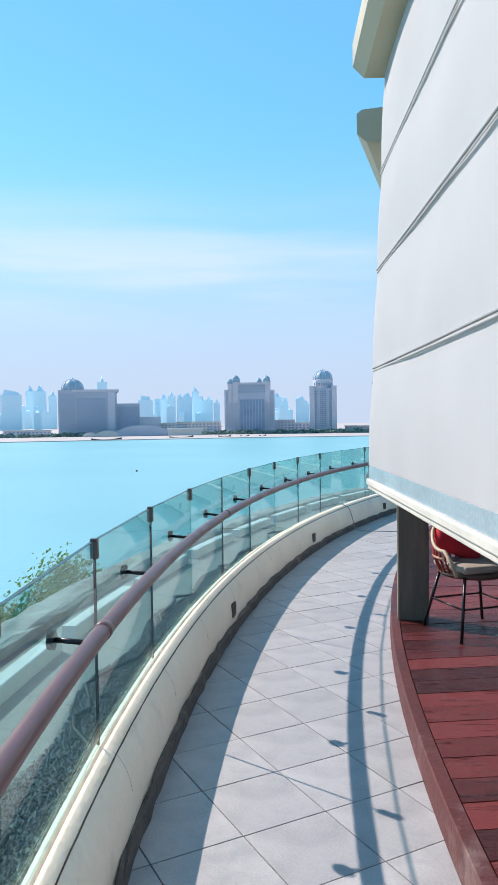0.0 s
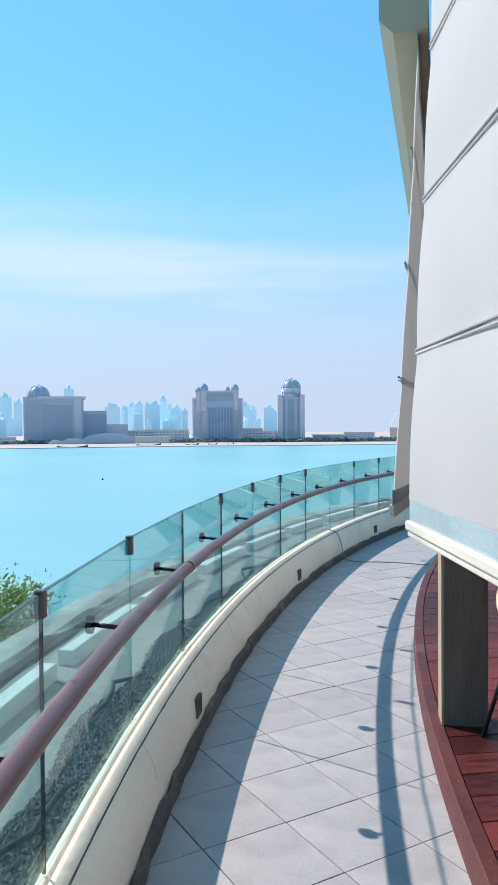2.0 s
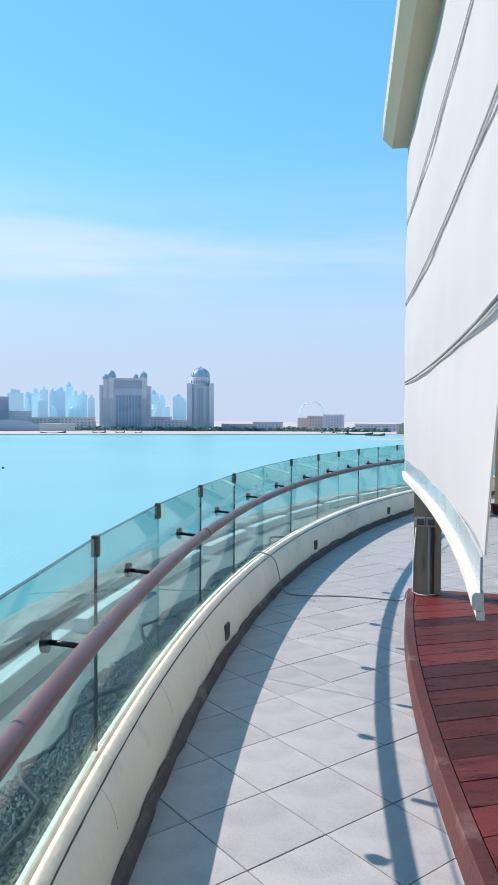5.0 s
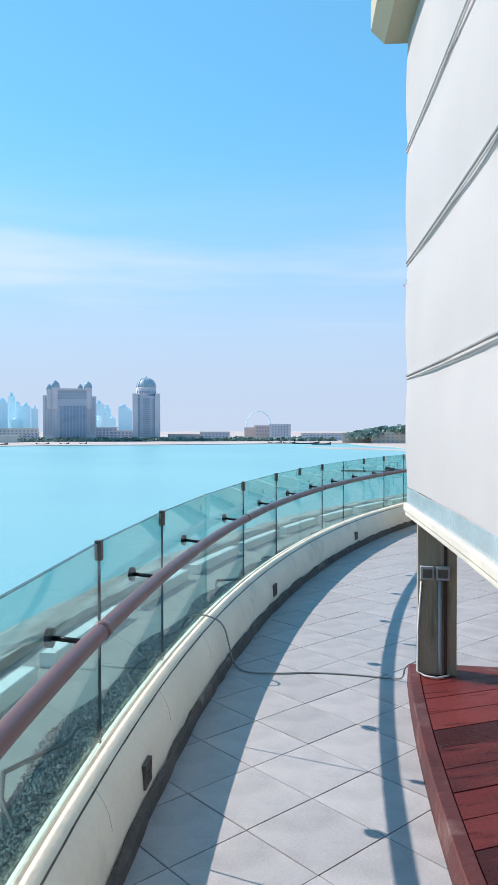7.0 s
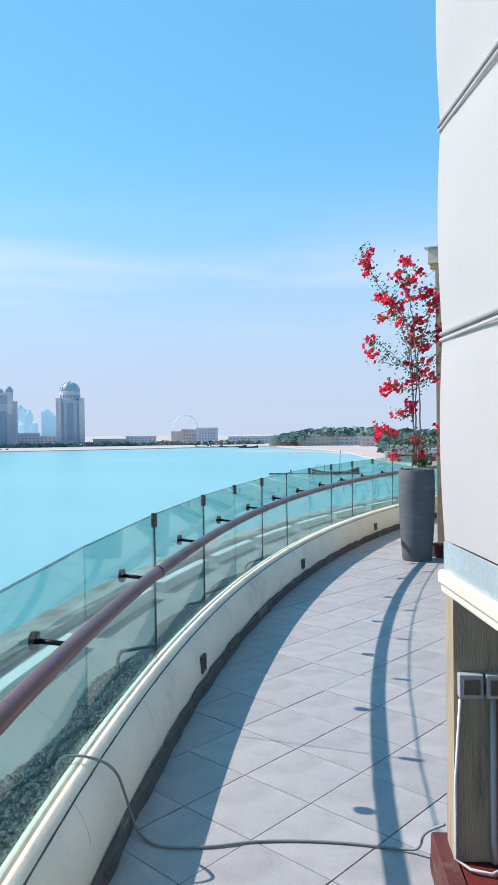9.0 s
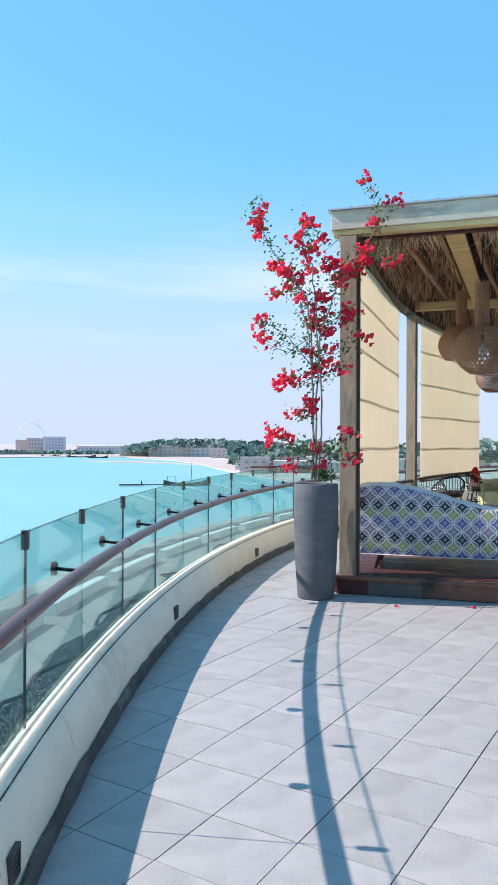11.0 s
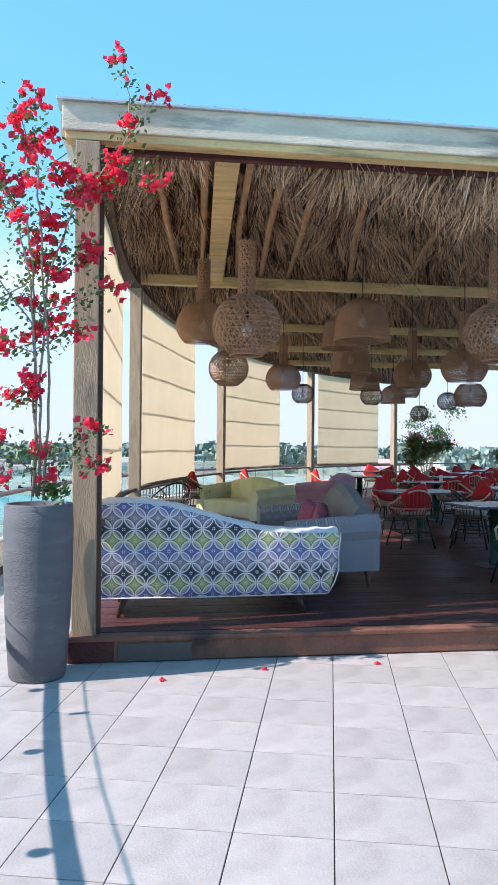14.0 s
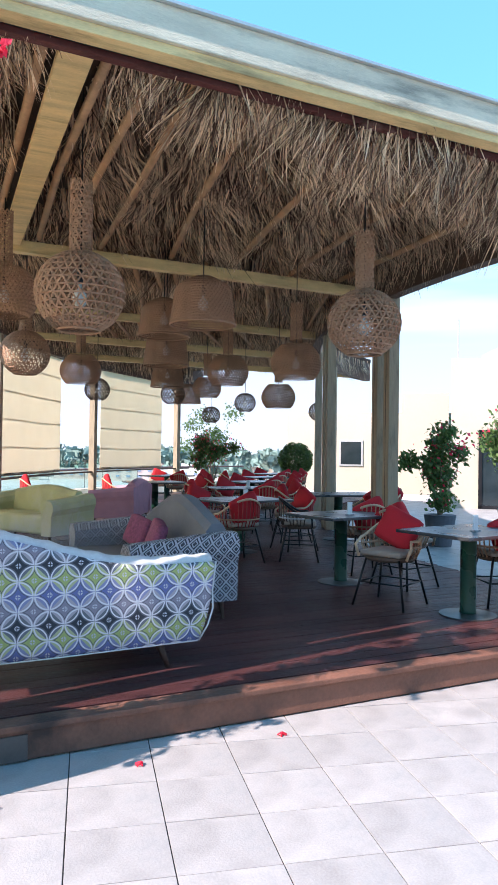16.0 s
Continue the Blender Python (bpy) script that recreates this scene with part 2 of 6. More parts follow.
M_RATTAN = surf("natural_rattan", (0.39, 0.225, 0.14), 0.6, var=0.3, scale=6, bump=0.2)
M_PALECANE = surf("pale_wrapped_cane", (0.58, 0.43, 0.29), 0.6, var=0.25, scale=9, bump=0.3)
M_RATDK = surf("dark_rattan", (0.10, 0.06, 0.04), 0.6, var=0.3, scale=6, bump=0.2)
M_BULB = surf("frosted_bulb", (0.8, 0.8, 0.78), 0.2, var=0.05, bump=0)
M_RED = surf("red_cushion_cloth", (0.55, 0.015, 0.025), 0.85, var=0.2, scale=5, bump=0.2, bscale=150)
M_REDCANE = surf("red_cane", (0.38, 0.035, 0.03), 0.55, var=0.3, scale=6)
M_SEATPAD = surf("striped_taupe_pad", (0.34, 0.28, 0.23), 0.85, var=0.2, scale=8)
M_TABLETOP = surf("dark_grey_tabletop", (0.05, 0.052, 0.056), 0.3, var=0.15, scale=3, bump=0.05)
M_GREENLEG = surf("green_black_enamel", (0.014, 0.07, 0.048), 0.3, var=0.3)
M_BASE = surf("brushed_base_plate", (0.10, 0.11, 0.11), 0.35, metal=0.5, var=0.2)
M_PLASTICW = surf("white_card", (0.75, 0.75, 0.73), 0.5, var=0.05)
M_CONDUIT = surf("grey_conduit", (0.42, 0.42, 0.42), 0.4, var=0.15)
M_GREYFAB = surf("grey_cloth", (0.19, 0.20, 0.22), 0.9, var=0.15, scale=6, bump=0.3, bscale=200)
M_YELFAB = surf("yellow_green_cloth", (0.56, 0.57, 0.32), 0.9, var=0.2, scale=3, bump=0.2, bscale=200, dirt=(0.62, 0.62, 0.5), dirt_at=0.55)
M_PINKFAB = surf("pink_cloth", (0.55, 0.30, 0.38), 0.9, var=0.15, scale=5, bump=0.2, bscale=200)
M_MAUVE = surf("mauve_print_cloth", (0.28, 0.08, 0.14), 0.9, var=0.4, scale=30, bump=0.2)
M_PIPING = surf("white_piping", (0.62, 0.62, 0.63), 0.85, var=0.12, scale=30, bump=0.3, bscale=120)
M_LEG = surf("dark_wood_leg", (0.07, 0.035, 0.025), 0.4, var=0.3)
M_GRAVEL = surf("dark_gravel", (0.13, 0.132, 0.13), 0.9, var=0.6, scale=6, island=0.8, bump=0.3)
M_LEDGE = surf("grey_roof_screed", (0.26, 0.26, 0.245), 0.85, var=0.2, scale=1.0, bump=0.3, bscale=25, dirt=(0.2, 0.2, 0.19), dirt_at=0.6)
M_EDGECON = surf("worn_pale_concrete", (0.36, 0.36, 0.34), 0.9, var=0.3, scale=3, bump=0.6, bscale=25, dirt=(0.22, 0.22, 0.2), dirt_at=0.58)
M_PLATE = surf("dull_grey_plate", (0.10, 0.085, 0.078), 0.6, metal=0.2, var=0.25, scale=4)
M_KERBW = surf("white_kerb", (0.70, 0.70, 0.68), 0.7, var=0.12, scale=2, bump=0.2)
M_CABLE = surf("black_rubber", (0.015, 0.015, 0.015), 0.6, var=0.2)
M_CABLEG = surf("grey_cable", (0.25, 0.26, 0.25), 0.5, var=0.2)
M_CREAMWALL = surf("cream_render", (0.50, 0.44, 0.355), 0.85, var=0.08, scale=0.5, bump=0.3, bscale=12)
M_DARKGLASS = surf("dark_window", (0.02, 0.03, 0.035), 0.1, var=0.3, bump=0)
M_SAND = surf("beach_sand", (0.52, 0.43, 0.39), 0.95, var=0.15, scale=0.02, bump=0)
# hotel stone and glass are lightened and blued to stand for distance haze
M_HOTEL = surf("haze_blue_grey_stone", (0.47, 0.49, 0.55), 0.8, var=0.12, scale=0.05, bump=0)
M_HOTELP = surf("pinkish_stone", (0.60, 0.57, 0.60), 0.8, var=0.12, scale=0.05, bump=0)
M_HOTELG = surf("haze_blue_glass", (0.23, 0.33, 0.44), 0.3, var=0.15, scale=0.05, bump=0)
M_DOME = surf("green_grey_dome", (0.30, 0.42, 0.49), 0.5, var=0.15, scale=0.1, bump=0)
# near the sky's own colour: distance haze is mixed into the base
M_SKY = surf("haze_blue_tower", (0.64, 0.86, 0.94), 0.7, var=0.10, scale=0.01, bump=0)
M_WHITEB = surf("whitewashed_building", (0.66, 0.61, 0.55), 0.85, var=0.1, scale=0.05, bump=0)
M_PINKB = surf("pink_building", (0.62, 0.48, 0.43), 0.85, var=0.1, scale=0.05, bump=0)
# foliage green greyed and lifted, as haze over the bay would do
M_FARTREE = surf("haze_grey_foliage", (0.19, 0.28, 0.24), 0.9, var=0.4, scale=0.15, island=0.4, bump=0)
M_GRASSH = surf("green_bank", (0.12, 0.22, 0.08), 0.95, var=0.3, scale=0.05, bump=0)
M_BOAT = surf("dark_boat_hull", (0.05, 0.07, 0.06), 0.6, var=0.3)
M_JETTY = surf("weathered_jetty", (0.08, 0.07, 0.06), 0.9, var=0.3)


def water_mat():
    m = bpy.data.materials.new("turquoise_sea")
    m.use_nodes = True
    n, ln = m.node_tree.nodes, m.node_tree.links
    b = n["Principled BSDF"]
    tc = n.new("ShaderNodeTexCoord")
    ns = n.new("ShaderNodeTexNoise")
    ns.inputs["Scale"].default_value = 0.006
    ns.inputs["Detail"].default_value = 3
    ramp = n.new("ShaderNodeValToRGB")
    ramp.color_ramp.elements[0].position = 0.35
    ramp.color_ramp.elements[1].position = 0.7
    ramp.color_ramp.elements[0].color = (0.19, 0.45, 0.47, 1)
    ramp.color_ramp.elements[1].color = (0.24, 0.52, 0.52, 1)
    wv = n.new("ShaderNodeTexNoise")
    wv.inputs["Scale"].default_value = 0.8
    wv.inputs["Detail"].default_value = 4
    bp = n.new("ShaderNodeBump")
    bp.inputs["Strength"].default_value = 0.25
    bp.inputs["Distance"].default_value = 0.3
    ln.new(tc.outputs["Object"], ns.inputs["Vector"])
    ln.new(tc.outputs["Object"], wv.inputs["Vector"])
    ln.new(ns.outputs["Fac"], ramp.inputs["Fac"])
    ln.new(ramp.outputs["Color"], b.inputs["Base Color"])
    ln.new(wv.outputs["Fac"], bp.inputs["Height"])
    ln.new(bp.outputs["Normal"], b.inputs["Normal"])
    b.inputs["Roughness"].default_value = 0.35
    b.inputs["Specular IOR Level"].default_value = 0.3
    return m


M_SEA = water_mat()


class NM:
    """Small arithmetic on shader nodes."""

    def __init__(self, m):
        self.n, self.ln = m.node_tree.nodes, m.node_tree.links

    def op(self, kind, a, b=0.0, c=0.0):
        k = self.n.new("ShaderNodeMath")
        k.operation = kind
        for i, v in enumerate((a, b, c)):
            if isinstance(v, (int, float)):
                k.inputs[i].default_value = v
            else:
                self.ln.new(v, k.inputs[i])
        return k.outputs[0]

    def mix(self, f, a, b):
        k = self.n.new("ShaderNodeMix")
        k.data_type = "RGBA"
        self.ln.new(f, k.inputs["Factor"]) if not isinstance(f, float) else None
        for key, v in (("A", a), ("B", b)):
            if isinstance(v, tuple):
                k.inputs[key].default_value = (*v, 1)
            else:
                self.ln.new(v, k.inputs[key])
        return k.outputs["Result"]


def petal_fabric():
    """Woven cloth: white-outlined petals on a square lattice, in bands of green, blue, grey and navy."""
    m = bpy.data.materials.new("petal_print_cloth")
    m.use_nodes = True
    q = NM(m)
    b = q.n["Principled BSDF"]
    b.inputs["Roughness"].default_value = 0.9
    tc = q.n.new("ShaderNodeTexCoord")
    sp = q.n.new("ShaderNodeSeparateXYZ")
    q.ln.new(tc.outputs["Object"], sp.inputs[0])
    cell = 0.130 * math.sqrt(2)
    x = q.op("MULTIPLY", sp.outputs["X"], 1 / cell)
    z = q.op("MULTIPLY", sp.outputs["Z"], 1 / cell)
    pp, qq = q.op("ADD", q.op("ADD", x, z), 40.0), q.op("ADD", q.op("SUBTRACT", z, x), 40.0)
    au = q.op("ABSOLUTE", q.op("SUBTRACT", q.op("FRACT", pp), 0.5))
    av = q.op("ABSOLUTE", q.op("SUBTRACT", q.op("FRACT", qq), 0.5))

    def dist(ca, cb):
        da, db = q.op("SUBTRACT", au, ca), q.op("SUBTRACT", av, cb)
        return q.op("SQRT", q.op("ADD", q.op("MULTIPLY", da, da), q.op("MULTIPLY", db, db)))

    # petals along the sides of a diagonal lattice, a hollow star in each cell
    dm = q.op("MINIMUM", dist(1.0, 0.0), dist(0.0, 1.0))
    petal = q.op("LESS_THAN", dm, 0.745)
    line = q.op("LESS_THAN", q.op("ABSOLUTE", q.op("SUBTRACT", dm, 0.665)), 0.032)
    ring = q.op("LESS_THAN", q.op("ABSOLUTE", q.op("SUBTRACT", dm, 0.745)), 0.016)
    star = q.op("LESS_THAN", q.op("MAXIMUM", au, av), 0.11)
    cross = q.op("GREATER_THAN", q.op("ABSOLUTE", q.op("SUBTRACT", au, av)), 0.03)
    row = q.op("MODULO", q.op("ADD", q.op("FLOOR", pp), q.op("FLOOR", qq)), 4.0)

    def band(cols):
        rp = q.n.new("ShaderNodeValToRGB")
        rp.color_ramp.interpolation = "CONSTANT"
        els = rp.color_ramp.elements
        els[0].color = (*cols[0], 1)
        els[1].position, els[1].color = 0.25, (*cols[1], 1)
        for k_, c_ in ((0.5, cols[2]), (0.75, cols[3])):
            e = els.new(k_)
            e.color = (*c_, 1)
        q.ln.new(q.op("DIVIDE", q.op("ADD", row, 0.5), 4.0), rp.inputs["Fac"])
        return rp.outputs["Color"]

    body = band(((0.25, 0.24, 0.30), (0.13, 0.16, 0.36), (0.36, 0.44, 0.16), (0.035, 0.045, 0.06)))
    tips = band(((0.40, 0.38, 0.43), (0.24, 0.27, 0.45), (0.43, 0.48, 0.28), (0.15, 0.17, 0.20)))
    ns = q.n.new("ShaderNodeTexNoise")
    ns.inputs["Scale"].default_value = 260
    q.ln.new(tc.outputs["Object"], ns.inputs["Vector"])
    col = q.mix(petal, body, tips)
    col = q.mix(q.op("MULTIPLY", star, cross), col, (0.52, 0.54, 0.60))
    col = q.mix(ring, col, (0.10, 0.11, 0.14))
    col = q.mix(line, col, (0.68, 0.69, 0.73))
    q.ln.new(col, b.inputs["Base Color"])
    bp = q.n.new("ShaderNodeBump")
    bp.inputs["Strength"].default_value = 0.35
    bp.inputs["Distance"].default_value = 0.004
    q.ln.new(ns.outputs["Fac"], bp.inputs["Height"])
    q.ln.new(bp.outputs["Normal"], b.inputs["Normal"])
    return m


def lattice_fabric():
    """Slate cloth with a pale hexagon-like lattice."""
    m = bpy.data.materials.new("slate_lattice_cloth")
    m.use_nodes = True
    q = NM(m)
    b = q.n["Principled BSDF"]
    b.inputs["Roughness"].default_value = 0.9
    tc = q.n.new("ShaderNodeTexCoord")
    sp = q.n.new("ShaderNodeSeparateXYZ")
    q.ln.new(tc.outputs["Object"], sp.inputs[0])
    h = q.op("ADD", sp.outputs["X"], sp.outputs["Y"])
    x = q.op("MULTIPLY", h, 1 / 0.11)
    z = q.op("MULTIPLY", sp.outputs["Z"], 1 / 0.11)
    a = q.op("ABSOLUTE", q.op("SUBTRACT", q.op("FRACT", q.op("ADD", x, z)), 0.5))
    c = q.op("ABSOLUTE", q.op("SUBTRACT", q.op("FRACT", q.op("SUBTRACT", x, z)), 0.5))
    e = q.op("MINIMUM", a, c)
    line = q.op("LESS_THAN", e, 0.09)
    inner = q.op("LESS_THAN", q.op("ABSOLUTE", q.op("SUBTRACT", e, 0.27)), 0.05)
    col = q.mix(q.op("MAXIMUM", line, inner), (0.045, 0.052, 0.07), (0.42, 0.45, 0.50))
    q.ln.new(col, b.inputs["Base Color"])
    return m


M_PETALFAB = petal_fabric()
M_LATTICE = lattice_fabric()


# ---- mesh helpers ----
def polar(r, deg, z=0.0):
    return Vector((r * math.cos(radians(deg)), r * math.sin(radians(deg)), z))


def mesh_of(name, bm, material, smooth=False):
    bmesh.ops.recalc_face_normals(bm, faces=bm.faces)
    me = bpy.data.meshes.new(name)
    bm.to_mesh(me)
    bm.free()
    me.materials.append(material)
    if smooth:
        for p in me.polygons:
            p.use_smooth = True
    return me


def part(name, bm, material, parent=None, label="", smooth=False, m=None):
    """Links a bmesh as one mesh object, under a thing or part where one is given."""
    ob = new(name, mesh_of(name, bm, material, smooth))
    if parent is not None:
        ob.parent = parent
    if m is not None:
        ob.matrix_basis = m
    return tagged(ob, label=label)


def piece(name, mesh, parent, m):
    ob = new(name, mesh)
    ob.parent = parent
    ob.matrix_basis = m
    return ob


def thing(name, m, label, category, group="", kind=""):
    ob = new(name)
    ob.matrix_basis = m
    ob.empty_display_size = 0.1
    return tagged(ob, label, category, group, kind)


def box(bm, c, s, m=None, bevel=0.0):
    r = bmesh.ops.create_cube(bm, size=1.0)
    vs = r["verts"]
    for v in vs:
        v.co = Vector((v.co.x * s[0], v.co.y * s[1], v.co.z * s[2])) + Vector(c)
    if bevel:
        es = list({e for v in vs for e in v.link_edges})
        rr = bmesh.ops.bevel(bm, geom=es, offset=bevel, segments=2, affect="EDGES", profile=0.6)
        vs = list({v for f in rr["faces"] for v in f.verts} | {v for v in vs if v.is_valid})
    if m is not None:
        bmesh.ops.transform(bm, matrix=m, verts=[v for v in vs if v.is_valid])
    return bm


def boxm(c, s, bevel=0.0):
    return box(bmesh.new(), c, s, None, bevel)


def tube(bm, pts, r, n=8, closed=False, r_end=None):
    """A round bar through points."""
    pts = [Vector(p) for p in pts]
    rings = []
    k = len(pts)
    side = None
    for i, p in enumerate(pts):
        a = pts[(i - 1) % k] if (closed or i > 0) else p
        b = pts[(i + 1) % k] if (closed or i < k - 1) else p
        d = (b - a)
        d = d.normalized() if d.length > 1e-9 else Vector((0, 0, 1))
        if side is None:
            side = d.orthogonal().normalized()
        else:
            side = side - d * side.dot(d)
            side = side.normalized() if side.length > 1e-6 else d.orthogonal().normalized()
        up = d.cross(side)
        rad = r if r_end is None else r + (r_end - r) * i / max(1, k - 1)
        rings.append([bm.verts.new(p + side * (rad * math.cos(2 * math.pi * j / n)) + up * (rad * math.sin(2 * math.pi * j / n))) for j in range(n)])
    for i in range(k if closed else k - 1):
        a, b = rings[i], rings[(i + 1) % k]
        for j in range(n):
            bm.faces.new((a[j], a[(j + 1) % n], b[(j + 1) % n], b[j]))
    if not closed:
        bm.faces.new(rings[0][::-1])
        bm.faces.new(rings[-1])
    return bm


def lathe(bm, prof, n=32, c=(0, 0, 0)):
    rings = []
    for r, z in prof:
        rings.append([bm.verts.new((c[0] + r * math.cos(2 * math.pi * j / n), c[1] + r * math.sin(2 * math.pi * j / n), c[2] + z)) for j in range(n)])
    for a, b in zip(rings, rings[1:]):
        for j in range(n):
            bm.faces.new((a[j], a[(j + 1) % n], b[(j + 1) % n], b[j]))
    bm.faces.new(rings[0][::-1])
    bm.faces.new(rings[-1])
    return bm


def ring_solid(bm, prof, a0, a1, step=0.6):
    """A closed profile of (radius, z) swept round the terrace's centre."""
    k = max(1, int(abs(a1 - a0) / step))
    rings = []
    for i in range(k + 1):
        a = a0 + (a1 - a0) * i / k
        rings.append([bm.verts.new(polar(r, a, z)) for r, z in prof])
    n = len(prof)
    for a, b in zip(rings, rings[1:]):
        for j in range(n):
            bm.faces.new((a[j], a[(j + 1) % n], b[(j + 1) % n], b[j]))
    bm.faces.new(rings[0])
    bm.faces.new(rings[-1][::-1])
    return bm


def prism(bm, pts, z0, z1):
    lo = [bm.verts.new((x, y, z0)) for x, y in pts]
    hi = [bm.verts.new((x, y, z1)) for x, y in pts]
    n = len(pts)
    bm.faces.new(lo[::-1])
    bm.faces.new(hi)
    for i in range(n):
        bm.faces.new((lo[i], lo[(i + 1) % n], hi[(i + 1) % n], hi[i]))
    return bm


def axes(o, x, y, z=(0, 0, 1)):
    x, y, z = Vector(x), Vector(y), Vector(z)
    return Matrix(((x.x, y.x, z.x, o[0]), (x.y, y.y, z.y, o[1]), (x.z, y.z, z.z, o[2]), (0, 0, 0, 1)))


def on_ring(r, deg, z=0.0):
    """A pose on the ring: x runs along the ring (towards smaller angles), y inwards."""
    a = radians(deg)
    return axes(polar(r, deg, z), (math.sin(a), -math.cos(a), 0), (-math.cos(a), -math.sin(a), 0))


# the second pavilion's own plan: s along its open front, d inwards from it
P2_O, P2_E, P2_I = Vector((-15.842, 14.841, 0)), Vector((0.673, -0.740, 0)), Vector((0.740, 0.673, 0))


def p2(s, d, z=0.0):
    return P2_O + P2_E * s + P2_I * d + Vector((0, 0, z))


def in_p2(s, d, z=0.0, turn=0.0):
    return axes(p2(s, d, z), P2_E, P2_I) @ pose(0, 0, 0, 0, 0, turn)


DECK1, DECK2 = 0.16, 0.20

# ---- terrace: ground, parapet, ledge ----
A0, A1 = 62.0, 196.0
R_GLASS = 23.14
bm = bmesh.new()
ring_solid(bm, [(4.0, -0.5), (22.99, -0.5), (22.99, -0.007), (4.0, -0.007)], A0, A1, 1.5)
floor = tagged(part("floor", bm, M_GROUT), "dark grout bed under pale stone terrace tiles", "floor", kind="structure")

bm = bmesh.new()
ring_solid(bm, [(22.995, -0.5), (22.995, 0.06), (22.997, 0.15), (23.002, 0.21), (23.013, 0.265), (23.031, 0.311), (23.054, 0.348), (23.080, 0.376), (23.10, 0.390),
                (23.115, 0.397), (23.115, 0.385), (23.125, 0.385), (23.125, 0.40), (23.155, 0.395), (23.165, 0.37), (23.17, -1.5), (23.10, -1.5)], A0, A1, 0.5)
parapet = tagged(part("parapet_wall", bm, M_PARAPET, smooth=True), "low cream rendered parapet wall with rounded chipped top", "wall", kind="structure")
bm = bmesh.new()
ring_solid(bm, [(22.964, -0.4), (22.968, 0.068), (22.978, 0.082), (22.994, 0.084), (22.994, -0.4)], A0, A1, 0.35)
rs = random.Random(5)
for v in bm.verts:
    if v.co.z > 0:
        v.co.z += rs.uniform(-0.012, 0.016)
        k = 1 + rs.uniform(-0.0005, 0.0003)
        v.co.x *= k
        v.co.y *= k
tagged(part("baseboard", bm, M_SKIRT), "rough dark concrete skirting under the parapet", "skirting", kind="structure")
# weathered crack along the coping and the joints across the wall
bm = bmesh.new()
ring_solid(bm, [(23.0650, 0.35), (23.0650, 0.3630), (23.0690, 0.3672), (23.071, 0.35)], A0, A1, 0.25)
rs = random.Random(19)
for v in bm.verts:
    k = 1 + rs.uniform(-0.00004, 0.00004)
    v.co.x *= k
    v.co.y *= k
tagged(part("trim", bm, M_CRACK), "dark weathered crack along the parapet coping", "joint", kind="structure")
bm = bmesh.new()
for a in np.arange(128.0, 190.0, 2.62):
    ring_solid(bm, [(23.0008, 0.21), (23.0122, 0.2655), (23.0303, 0.3117), (23.0535, 0.3487), (23.0797, 0.3768), (23.09, 0.36), (23.05, 0.30), (23.03, 0.22)], float(a), float(a) + 0.008, 0.01)
tagged(part("trim", bm, M_JOINT), "thin grey movement joints across the parapet", "joint", kind="structure")

# recessed step lights in the parapet's face
box_mesh = None
for a in (179.66, 170.2, 160.74, 151.28, 141.9, 133.1, 124.0, 114.6):
    lamp = thing("step_light", on_ring(22.998, a, 0.18), "small square recessed step light with dark grille in the parapet", "light", "step lights")
    if box_mesh is None:
        bm = bmesh.new()
        for sx, sz, w, h in ((0, 0.048, 0.11, 0.012), (0, -0.048, 0.11, 0.012), (0.049, 0, 0.012, 0.084), (-0.049, 0, 0.012, 0.084)):
            box(bm, (sx, 0.004, sz), (w, 0.02, h))
        box_mesh = (mesh_of("frame", bm, M_SKIRT), mesh_of("grille", boxm((0, 0.002, 0), (0.086, 0.012, 0.084)), M_DARKBOX))
        bm = bmesh.new()
        for i in range(3):
            box(bm, (0, 0.009, -0.025 + 0.025 * i), (0.08, 0.006, 0.006))
        box_mesh += (mesh_of("slat", bm, M_SKIRT),)
    for nm, me in zip(("frame", "grille", "slat"), box_mesh):
        piece(nm, me, lamp, Matrix())

# ---- glass balustrade with handrail ----
JOINTS = [177.8 - 2.75 * k for k in range(-6, 9)] + [152.8, 149.7] + [149.7 - 2.48 * k for k in range(1, 30)]
balus = thing("glass_balustrade", Matrix(), "frameless green-tinted glass balustrade on the parapet", "balustrade")
for a, b in zip(JOINTS, JOINTS[1:]):
    p, q = polar(R_GLASS, a - 0.015), polar(R_GLASS, b + 0.015)
    ex = (q - p)
    ln_ = ex.length
    ex.normalize()
    nrm = Vector((0, 0, 1)).cross(ex)
    bm = boxm((ln_ / 2, 0, 0.425), (ln_, 0.012, 0.846))
    pane = part("pane", bm, M_GLASS, balus, m=axes(p + Vector((0, 0, 0.405)), ex, nrm))
    pane.visible_shadow = False
    bm = bmesh.new()
    box(bm, (ln_ / 2, 0, 0.849), (ln_, 0.0135, 0.003))
    part("edge", bm, M_EDGE, pane, "dark green polished glass edge")
clip_mesh = mesh_of("clip", boxm((0, 0, -0.025), (0.034, 0.03, 0.085), 0.004), M_CLIP)
seal_mesh = mesh_of("seal", boxm((0, 0, 0), (0.0042, 0.0118, 0.85)), M_BLACK)
for i, a in enumerate(JOINTS):
    if i % 5 != 4:
        piece("clip", clip_mesh, balus, on_ring(R_GLASS, a, 1.245))
    if i % 3 != 2:
        piece("seal", seal_mesh, balus, on_ring(R_GLASS, a, 0.83))

